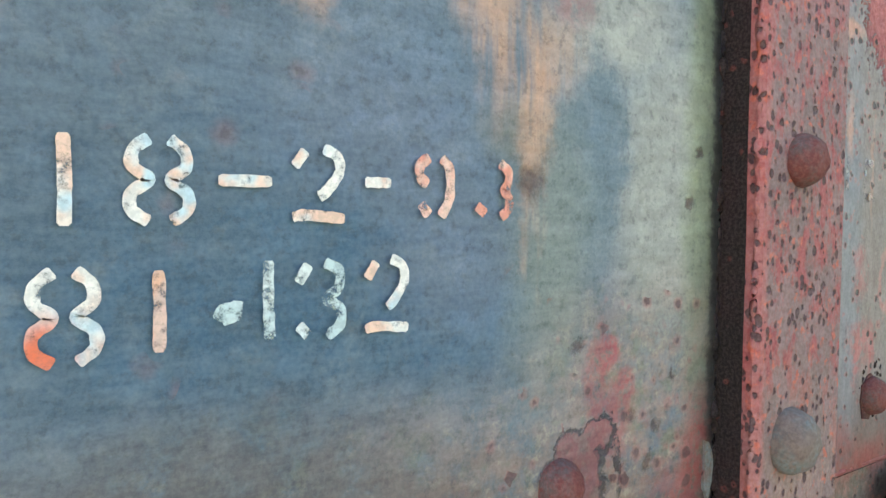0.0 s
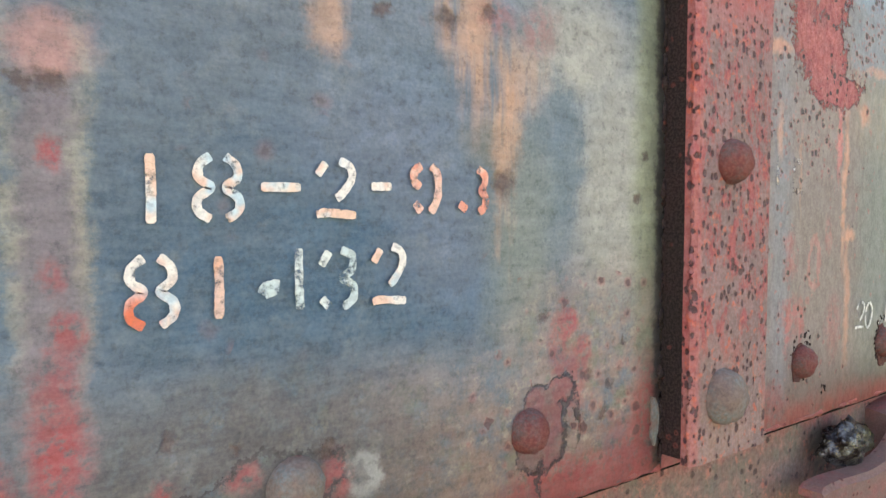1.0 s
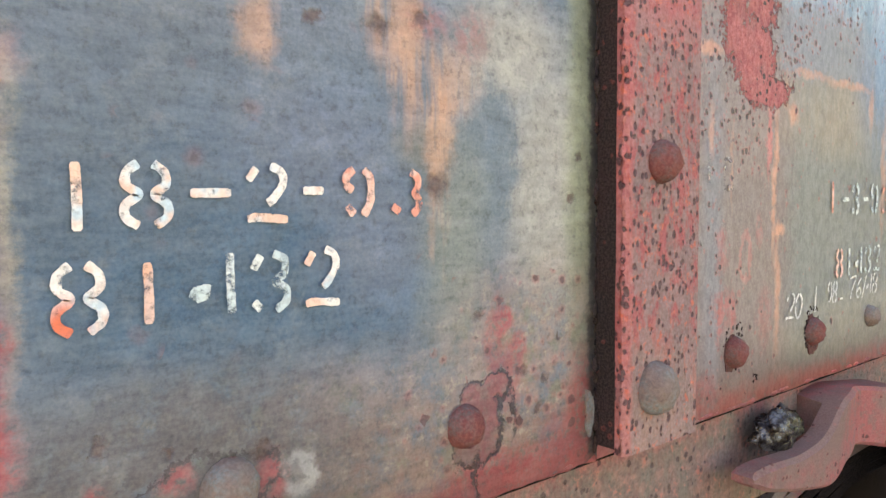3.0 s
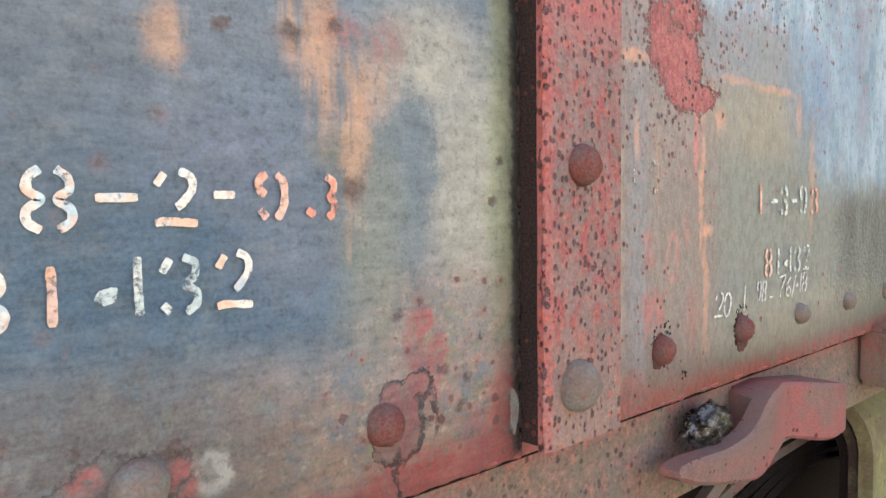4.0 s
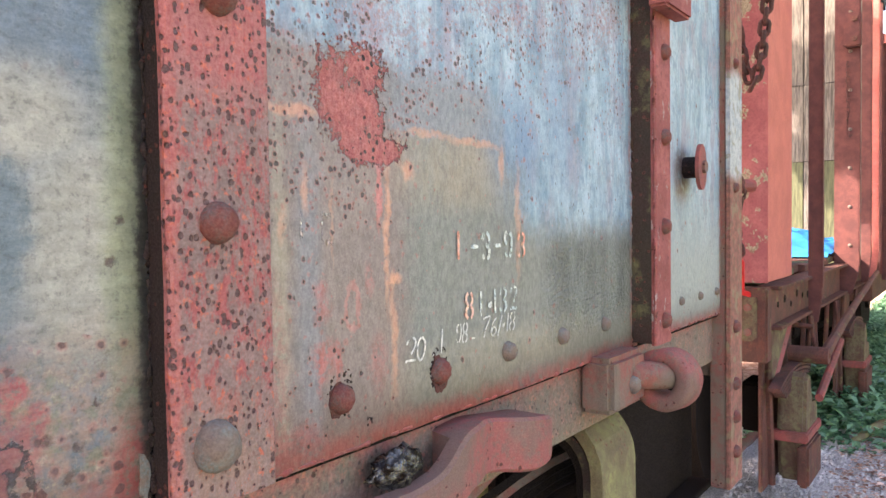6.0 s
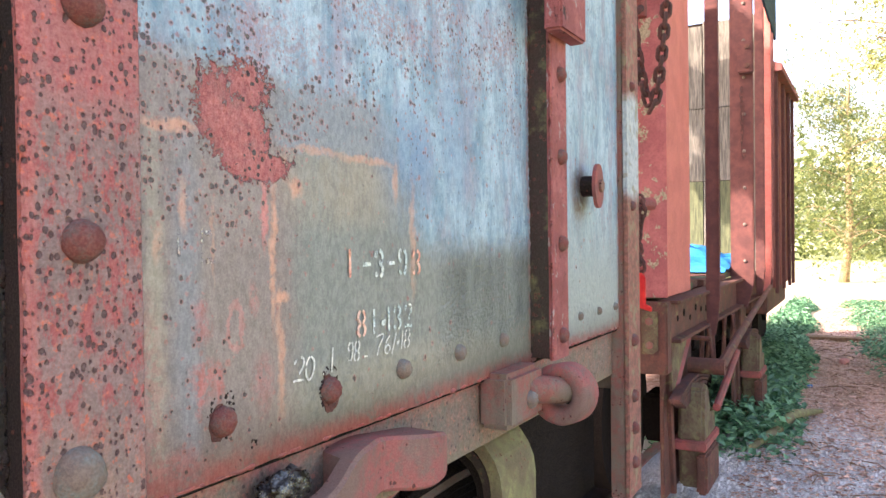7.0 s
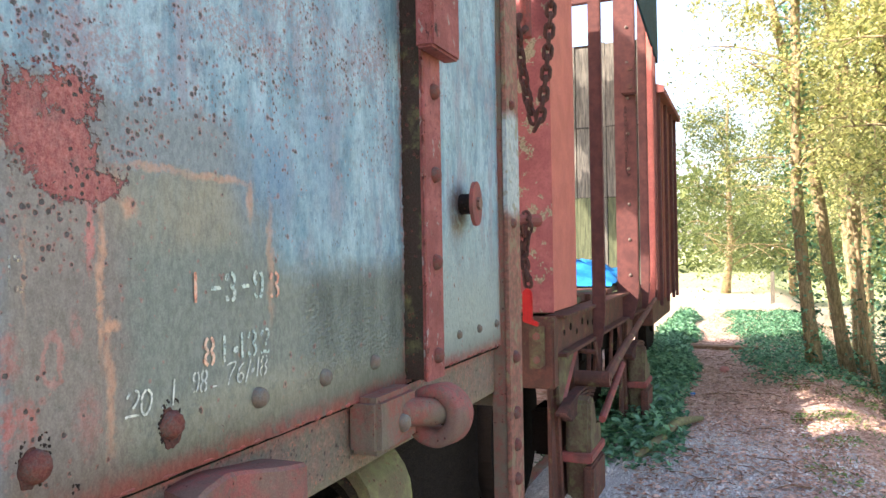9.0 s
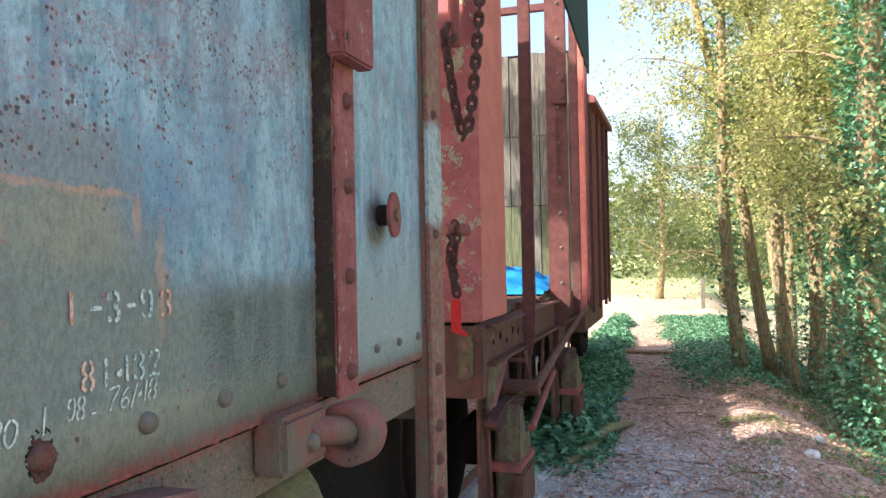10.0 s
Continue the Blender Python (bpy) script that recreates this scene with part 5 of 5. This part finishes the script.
part("tag", prism([(0.875, 1.30), (0.90, 1.32), (0.925, 1.30), (0.925, 1.15), (0.845, 1.125), (0.845, 1.15), (0.875, 1.16)], 4.15, 4.17, 0.004, axis="x"), REDTAG, low, "bright red plastic tag")
thin = thing("chain", "thin rusty chain with a hook on the stake", "chain")
links(thin, [(6.55, 0.75, 2.62), (6.55, 0.745, 2.35), (6.55, 0.75, 2.20)], r=0.003, pitch=0.036)
part("hook", tube([(6.54, 0.75, 2.21), (6.54, 0.75, 2.12), (6.54, 0.735, 2.08), (6.54, 0.72, 2.10)], 0.008, 6), CHAIN, thin)


def running_gear(x, s=1.0):
    """Axle box with its strap, spring ends and guard."""
    bx = part("axle_box", prism([(x - 0.13, 0.16), (x + 0.12, 0.16), (x + 0.15, 0.30), (x + 0.17, 0.48), (x + 0.14, 0.55), (x + 0.03, 0.56), (x - 0.02, 0.68), (x - 0.07, 0.72), (x - 0.14, 0.69), (x - 0.17, 0.42)], 0.665, 0.80, 0.016), BOXIRON, flat, "green-stained cast axle box")
    part("strap", box(x - 0.20, x + 0.20, 0.650, 0.84, 0.375, 0.425, 0.008), RUST_RED, bx)
    part("cover", box(x - 0.20, x + 0.16, 0.645, 0.70, 0.15, 0.36, 0.012), FRAME2, bx, "rust-brown box cover")
    part("axle_guard", box(x - 0.34, x + 0.36, 0.83, 0.85, 0.14, 0.96, 0.004), FRAME2, flat, "rusty axle guard")
    for i in range(5):
        h = 0.40 - 0.035 * i
        lf = prism([(x - h + 2 * h * j / 12, 0.735 - 0.022 * i - 0.055 * ((j - 6) / 6) ** 2 * (h / 0.4) ** 2) for j in range(13)] + [(x + h - 2 * h * j / 12, 0.719 - 0.022 * i - 0.055 * ((j - 6) / 6) ** 2 * (h / 0.4) ** 2) for j in range(13)], 0.735, 0.79, 0.0)
        part("spring_leaf", lf, CHAIN, flat, "leaf of the spring")
    for dx, dy in ((-0.30, 0.02), (-0.20, 0.04)):
        part("guard_stay", tube([(x + dx, 0.80 + dy, 0.94), (x + dx * 0.6, 0.80 + dy, 0.14)], 0.018, 6), FRAME2, flat)


running_gear(4.66)
running_gear(6.95)
wheel_set(flat, 4.66)
wheel_set(flat, 6.95)
part("brake_lever", tube([(4.80, 0.63, 0.77), (5.6, 0.645, 0.855), (6.4, 0.65, 0.94), (7.5, 0.655, 1.05)], 0.03, 8, radii=[0.032, 0.025, 0.022, 0.02]), FRAME2, flat, "long rusty brake lever")
part("lever_eye", rod((4.80, 0.605, 0.77), (4.80, 0.80, 0.77), 0.046, 14), FRAME2, flat)
part("brake_rod", tube([(4.72, 0.64, 0.56), (5.6, 0.66, 0.74)], 0.022, 8), RUST_RED, flat, "rusty brake rod")
for i, x in enumerate((5.1, 5.35, 5.9, 6.3, 6.6, 7.3)):
    part("hanger", tube([(x, 0.78, 0.96), (x + 0.05 * (-1) ** i, 0.80, 0.62)], 0.014, 6), FRAME2, flat)
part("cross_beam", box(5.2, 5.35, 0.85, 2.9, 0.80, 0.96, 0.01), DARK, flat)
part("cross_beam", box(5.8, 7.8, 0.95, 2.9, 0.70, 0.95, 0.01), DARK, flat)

# load on the deck
bm = bmesh.new()
rows = []
for j in range(25):
    rows.append([])
    for i in range(41):
        x, y = 6.3 + 1.55 * i / 40, 0.84 + 1.9 * j / 24
        e = min(1, 6 * min(i / 40, 1 - i / 40, j / 24 + 0.05, 1 - j / 24))
        h = 0.35 + 0.6 * noise.noise(Vector((x * 3.5, y * 3.5, 1))) + 0.45 * abs(noise.noise(Vector((x * 9, y * 9, 2)))) + 0.2 * abs(noise.noise(Vector((x * 22, y * 22, 2))))
        rows[-1].append(bm.verts.new((x, y, 1.225 + 0.26 * e * h)))
for A, B in zip(rows, rows[1:]):
    for i in range(40):
        bm.faces.new((A[i], A[i + 1], B[i + 1], B[i])).smooth = True
tagged(link("tarpaulin", bm, TARP), "crumpled bright blue tarpaulin lying on the wagon deck", "tarpaulin")
for i in range(3):
    t = link("timber_baulk", box(5.35 + 0.16 * i, 5.48 + 0.16 * i, 0.95 + 0.03 * i, 2.7, 1.218, 1.33 + 0.03 * (i % 2), 0.01), DARK)
    tagged(t, "dark old timber baulk lying across the deck", "timber", "baulks on the deck")

# ---- covered vans beyond ----
van = thing("covered_van", "old covered van with weathered grey board end and red-brown side", "wagon")
part("end_backing", box(8.03, 8.10, 0.70, 3.1, 1.0, 3.55, 0.004), DARK, van)
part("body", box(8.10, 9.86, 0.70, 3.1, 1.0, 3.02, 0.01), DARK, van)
part("under_frame", box(8.1, 9.9, 0.75, 3.0, 0.75, 1.02, 0.01), FRAME2, van)
wheel_set(van, 8.7, False)
rf = part("roof", prism([(0.60, 3.02), (0.60, 3.08), (0.9, 3.2), (1.9, 3.32), (2.9, 3.2), (3.2, 3.08), (3.2, 3.02)], 8.05, 9.95, axis="x"), RUST_RED, van, "low curved roof")
van2 = thing("covered_van", "dark weathered wooden covered van at the far end", "wagon")
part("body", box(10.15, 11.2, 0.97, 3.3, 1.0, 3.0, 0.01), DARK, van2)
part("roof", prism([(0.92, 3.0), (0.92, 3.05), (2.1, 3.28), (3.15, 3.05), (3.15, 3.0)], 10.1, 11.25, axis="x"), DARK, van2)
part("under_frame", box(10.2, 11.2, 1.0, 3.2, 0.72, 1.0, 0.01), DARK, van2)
wheel_set(van2, 11.0, False)
for i in range(16):
    for j, (z0, z1) in enumerate(((1.05, 2.02), (2.025, 2.72), (2.725, 3.56))):
        y = 0.70 + 0.15 * i
        part("board", box(8.0 + 0.006 * ((i * 7 + j * 3) % 4), 8.03, y + 0.002, y + 0.147, z0, z1 - 0.02 * ((i * 5) % 3) * (j == 2), 0.003, seg=1), GREEN_WOOD if j == 0 and i % 3 else OLD_WOOD, van)
for i in range(12):
    part("board", box(8.10 + 0.147 * i, 8.243 + 0.147 * i, 0.672 + 0.004 * (i % 3), 0.70, 1.0, 3.02, 0.003, seg=1), VAN, van)
for x in (8.1, 8.75, 9.35, 9.8):
    part("stanchion", box(x, x + 0.07, 0.645, 0.675, 0.95, 3.02, 0.004), STAKE, van)
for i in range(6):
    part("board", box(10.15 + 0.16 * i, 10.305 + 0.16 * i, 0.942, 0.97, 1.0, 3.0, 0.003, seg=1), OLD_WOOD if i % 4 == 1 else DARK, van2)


# ---- ground cover ----
def leaves(name, mat, spots_, label, category, kind="stuff", parent=None, flat=0.5, shape=0.6):
    """Small folded leaves, each its own island: spots_ are (place, size) pairs."""
    rnd = random.Random(len(spots_))
    vs, fs = [], []
    for p, s in spots_:
        a, tilt = rnd.uniform(0, 6.283), rnd.uniform(-1, 1) * (1 - flat) * 1.6
        u = Vector((math.cos(a), math.sin(a), tilt)).normalized()
        w = Vector((0, 0, 1)).cross(u).normalized()
        w = (w + Vector((0, 0, rnd.uniform(-0.8, 0.8) * (1 - flat * 0.5)))).normalized()
        n = len(vs)
        up = u.cross(w) * s * 0.15
        vs += [p - u * s * 0.5, p + w * s * shape * 0.5 + up, p + u * s * 0.5, p - w * s * shape * 0.5 + up]
        fs += [(n, n + 1, n + 2), (n, n + 2, n + 3)]
    me = bpy.data.meshes.new(name)
    me.from_pydata(vs, [], fs)
    me.materials.append(mat)
    ob = new(name, me)
    if parent:
        ob.parent = parent
        ob["kind"] = kind
        return ob
    return tagged(ob, label, category, kind=kind)


rnd = random.Random(5)


def cover(n, inside, size, high):
    out = []
    while len(out) < n:
        x, y = rnd.uniform(4.6, 20), rnd.uniform(-3.6, 1.3)
        d = inside(x, y)
        if d > 0 and rnd.random() < d and noise.noise(Vector((x * 1.4, y * 1.4, 4))) + 0.35 * noise.noise(Vector((x * 5, y * 5, 4))) > -0.25 - 0.3 * d:
            out.append((Vector((x, y, rise(x, y) + rnd.random() ** 1.6 * high * d + 0.01)), size * rnd.uniform(0.6, 1.3)))
    return out


def by_train(x, y):
    if not 5.6 < x < 18:
        return 0
    edge = 0.36 + 0.07 * math.sin(x * 1.7) + 0.055 * max(0, x - 8.5)
    return min(1, max(0, (y - edge) * 5)) * min(1, (x - 5.6) * 1.2)


def bank(x, y):
    if not 9.2 < x < 19:
        return 0
    return min(1, max(0, (-0.05 + 0.05 * (x - 9) - 0.1 * math.sin(x * 2) - y) * 4)) * min(1, max(0, (y + 1.5) * 3)) * min(1, (x - 9.2))


def thicket(x, y):
    return min(1, max(0, -y - 1.35) * 3) * (1 if 7 < x < 14 else 0)


leaves("ivy_ground_cover", IVY, cover(15000, by_train, 0.075, 0.20), "dark green ivy trailing beside the track", "ivy")
leaves("ivy_ground_cover", IVY, cover(11000, bank, 0.065, 0.09), "dark green ivy carpeting the bank", "ivy")
leaves("ivy_thicket", IVY, cover(12000, thicket, 0.055, 0.7), "tangled ivy under the trees", "ivy")
leaves("low_weeds", WEED, cover(2600, lambda x, y: max(0, noise.noise(Vector((x * 1.9, y * 1.9, 9))) * 2.2) if -3.2 < y < -0.45 and x < 10 else 0, 0.036, 0.05), "patches of low green weeds on the bank", "weeds", flat=0.4)
leaves("leaf_litter", LEAF_DRY, cover(13000, lambda x, y: 0.8 if -2.6 < y < 0.7 else 0, 0.045, 0.02), "brown fallen leaves scattered on the path", "litter", flat=0.95)
leaves("leaf_litter", LEAF_DRY, cover(16000, lambda x, y: 0.9 if -2.4 < y < 0.6 and x < 12 else 0, 0.028, 0.015), "small bark chips and leaf scraps on the earth", "litter", flat=0.9)
leaves("grass_tufts", GRASS, cover(3500, lambda x, y: 0.5 if -3.0 < y < -0.5 else 0, 0.055, 0.05), "thin green grass on the bank", "grass", flat=0.1, shape=0.12)

# gravel, twigs, rubble
vs, fs = [], []
for i in range(11000):
    x, y = rnd.uniform(3.6, 8.2), rnd.uniform(-0.9, 1.1)
    if rnd.random() < (x - 6.2) * 0.6:
        continue
    s = rnd.uniform(0.006, 0.015)
    c, n = Vector((x, y, rise(x, y) + s * 0.4)), len(vs)
    d = [Vector(v) * s * rnd.uniform(0.7, 1.2) for v in ((1, 0, 0), (0, 1, 0), (-1, 0, 0), (0, -1, 0), (0, 0, 0.8), (0, 0, -0.8))]
    vs += [c + v for v in d]
    fs += [(n + a, n + (a + 1) % 4, n + 4) for a in range(4)] + [(n + (a + 1) % 4, n + a, n + 5) for a in range(4)]
me = bpy.data.meshes.new("gravel")
me.from_pydata(vs, [], fs)
me.materials.append(STONE)
tagged(new("gravel", me), "loose pale grey gravel on the path", "gravel", kind="stuff")
bm = bmesh.new()
for i in range(150):
    x, y, a, l = rnd.uniform(5.2, 13), rnd.uniform(-1.6, 0.5), rnd.uniform(0, 3.14), rnd.uniform(0.08, 0.4)
    z = rise(x, y) + 0.012
    tube([(x, y, z), (x + math.cos(a) * l / 2, y + math.sin(a) * l / 2, z + 0.015), (x + math.cos(a + 0.3) * l, y + math.sin(a + 0.3) * l, z)], 0.004, 4, bm=bm)
tagged(link("twigs", bm, STICK), "dead twigs strewn over the path", "twigs", kind="stuff")
tagged(link("fallen_branch", tube([(5.9, 0.62, 0.05), (6.3, 0.5, 0.09), (6.75, 0.42, 0.12), (7.3, 0.26, 0.05)], 0.03, 8, radii=[0.022, 0.035, 0.04, 0.02]), MOSSY, None, True), "mossy fallen branch lying in the ivy", "branch")
tagged(link("plank", box(12.2, 12.45, -0.25, 0.75, 0.0, 0.06, 0.01), STICK), "short dark board lying across the path", "plank")


def rock(x, y, s, mat, label, name="rubble_stone"):
    bm = bmesh.new()
    bmesh.ops.create_icosphere(bm, subdivisions=2, radius=1)
    for v in bm.verts:
        v.co = Vector((x + v.co.x * s, y + v.co.y * s * 0.8, rise(x, y) + s * 0.35 + v.co.z * s * 0.55)) + 0.3 * s * noise.noise_vector(v.co * 1.5 + Vector((x, y, 0)))
    tagged(link(name, bm, mat), label, "stone")


rock(10.25, 0.165, 0.075, BRICK, "pale pink lump of rubble on the path")
for x, y, s in ((6.9, -1.1, 0.07), (7.6, -1.25, 0.06)):
    rock(x, y, s, BRICK if y > -0.5 else STONE, "flat piece of pale rubble in the earth")
rock(8.6, 0.42, 0.035, TARP, "small scrap of blue plastic in the ivy", "plastic_scrap")
fp = link("fence_post", box(22.0, 22.1, -0.75, -0.65, -0.3, 0.85, 0.01), OLD_WOOD)
tagged(fp, "grey wooden fence post at the meadow edge", "post")


# ---- trees ----
def tree(name, base, lean, height, r, limbs, n_leaves, size, spread, label, seed, ivy=0, drop=0.3, low=0.25):
    rn = random.Random(seed)
    b = Vector(base)
    b.z = rise(b.x, b.y) - 0.1
    t = thing(name, label, "tree")
    top = b + Vector((lean[0], lean[1], height))
    line = []
    for i in range(13):
        f = i / 12
        p = b.lerp(top, f) + Vector((math.sin(f * 5 + seed) * 0.12, math.cos(f * 4 + seed * 2) * 0.12, 0)) * min(1, f * 4)
        line.append(p)
    bm = tube(line, r, 10, radii=[r * (1.25 if i == 0 else 1) * (1 - 0.75 * i / 12) for i in range(13)])
    ends = []
    for i in range(limbs):
        f = low + (0.95 - low) * (i + rn.random()) / limbs
        p = line[int(f * 12)].lerp(line[min(12, int(f * 12) + 1)], f * 12 % 1)
        a, l = rn.uniform(0, 6.283), spread * rn.uniform(0.6, 1.2) * (1.15 - 0.6 * f)
        pts = [p]
        for j in range(1, 6):
            g = j / 5
            pts.append(p + Vector((math.cos(a + 0.4 * g) * l * g, math.sin(a + 0.4 * g) * l * g, l * (0.75 * g - drop * 1.6 * g * g))))
        rr = r * (1 - 0.75 * f) * 0.3
        tube(pts, rr, 5, bm=bm, radii=[rr * (1 - 0.8 * j / 5) for j in range(6)])
        ends += [(q, l) for q in pts[2:]]
        for j in (3, 4, 5):
            for q in range(2):
                a2 = rn.uniform(0, 6.283)
                e = pts[j] + Vector((math.cos(a2), math.sin(a2), rn.uniform(-0.9, 0.3))) * l * 0.35
                tube([pts[j], pts[j].lerp(e, 0.5) + Vector((0, 0, 0.05)), e], rr * 0.25, 4, bm=bm, radii=[rr * 0.3, rr * 0.2, rr * 0.1])
                ends.append((e, l * 0.6))
    part("trunk", bm, BARK, t, smooth=True)
    spots_ = []
    for i in range(n_leaves):
        e, l = ends[rn.randrange(len(ends))]
        v = Vector((rn.gauss(0, 1), rn.gauss(0, 1), rn.gauss(0, 1) - 0.4)) * 0.17 * l
        v.z *= 1.4
        spots_.append((e + v, size * rn.uniform(0.6, 1.3)))
    leaves("crown", LEAF_FAR if b.x > 16 else LEAF, spots_, "", "", parent=t, flat=0.2)
    if ivy:
        s2 = []
        for i in range(ivy):
            f = rn.random() ** 1.2 * 0.8
            p = line[int(f * 12)].lerp(line[min(12, int(f * 12) + 1)], f * 12 % 1)
            a, d = rn.uniform(0, 6.283), r * (1.1 + 1.3 * rn.random() ** 2 * (1 + noise.noise(p * 1.2)))
            s2.append((p + Vector((math.cos(a) * d, math.sin(a) * d, 0)), 0.06 * rn.uniform(0.6, 1.3)))
        leaves("ivy", IVY, s2, "", "", parent=t, flat=0.15, shape=0.9)
    return t


TREES = (  # base, lean, height, radius, limbs, leaves, ivy
    ((10.6, -0.86), (0.0, 0.35, 0), 8.5, 0.085, 20, 10450, 1100),
    ((11.1, -1.28), (-0.5, 1.75, 0), 9.0, 0.085, 16, 8550, 200),
    ((11.0, -1.75), (0.2, -0.1, 0), 8.5, 0.12, 18, 9500, 2250),
    ((10.2, -1.95), (-0.3, -0.2, 0), 8.0, 0.11, 18, 9500, 1800),
    ((12.6, -2.3), (0.3, 0.2, 0), 9.0, 0.14, 18, 9500, 900),
    ((9.4, -2.35), (0.4, 0.1, 0), 8.0, 0.10, 16, 8550, 2250),
    ((8.6, -2.0), (0.1, 0.1, 0), 7.5, 0.16, 14, 5650, 7500),
    ((11.9, -1.55), (0.2, 0.5, 0), 8.0, 0.05, 10, 3000, 250),
    ((11.4, -1.72), (-0.3, -0.2, 0), 8.0, 0.045, 10, 3000, 150),
    ((12.3, -1.50), (0.1, -0.3, 0), 8.5, 0.055, 10, 3000, 350),
    ((10.7, -1.55), (0.1, 0.9, 0), 7.0, 0.04, 8, 2200, 100),
    ((14.5, -1.9), (0.0, 0.3, 0), 8.0, 0.11, 18, 10450, 450),
    ((17.5, -2.2), (0.3, 0.4, 0), 8.0, 0.13, 20, 12350, 300),
    ((23, -2.3), (0.2, 0.9, 0), 7.5, 0.14, 22, 13300, 0),
    ((27, 0.6), (0.2, -0.3, 0), 6.5, 0.14, 22, 13300, 0),
    ((30, -1.6), (0.2, 0.1, 0), 7.0, 0.14, 20, 12350, 0),
    ((9.0, -3.6), (0.2, 0.1, 0), 9.0, 0.16, 18, 9500, 3750),
    ((11.5, -4.2), (0.2, 0.1, 0), 9.5, 0.16, 18, 9500, 2250),
)
for i, (b, l, h, r, n, nl, iv) in enumerate(TREES):
    far = b[0] > 20
    tree("tree", (b[0], b[1], 0), l, h, r, n, nl, 0.10 if far else 0.06, 2.2 if far else 1.15,
         "slender tree with yellow-green spring leaves" + (" and ivy-clad trunk" if iv > 1000 else " and pale bark"), i + 3, iv, low=0.12 if far else 0.28)

# an unseen broad tree on the far side of the train, added to shade the wagons
t = thing("tree", "unseen broad leafy tree beyond the wagons, placed to shade them", "tree")
part("trunk", tube([(4.75, 4.7, -0.2), (4.7, 4.6, 1.5), (4.75, 4.4, 3.2), (4.7, 4.25, 5.2)], 0.12, 10, radii=[0.17, 0.14, 0.12, 0.06]), BARK, t, smooth=True)
rn = random.Random(21)
sp = []
while len(sp) < 9000:
    v = Vector((rn.uniform(-1, 1), rn.uniform(-1, 1), rn.uniform(-1, 1)))
    if v.length < 0.85 + 0.3 * noise.noise(v * 2.5):
        sp.append((Vector((4.75 + 1.25 * v.x, 4.25 + 0.85 * v.y, 5.4 + 0.85 * v.z)), 0.12 * rn.uniform(0.6, 1.3)))
leaves("crown", LEAF_FAR, sp, "", "", parent=t, flat=0.2)

# far woods behind the meadow
rn = random.Random(11)
sp = []
for i in range(26000):
    a = rn.uniform(-1.35, 0.75)
    d = rn.uniform(48, 75)
    x, y = d * math.cos(a), d * math.sin(a) - 4
    top = 7 + 3.5 * noise.noise(Vector((x * 0.09, y * 0.09, 0))) + 2 * noise.noise(Vector((x * 0.4, y * 0.4, 5)))
    sp.append((Vector((x, y, -1 + rn.random() ** 0.7 * top)), rn.uniform(0.4, 0.9)))
leaves("far_woods", LEAF_FAR, sp, "sunlit woods beyond the meadow", "woods", flat=0.2, shape=0.8)
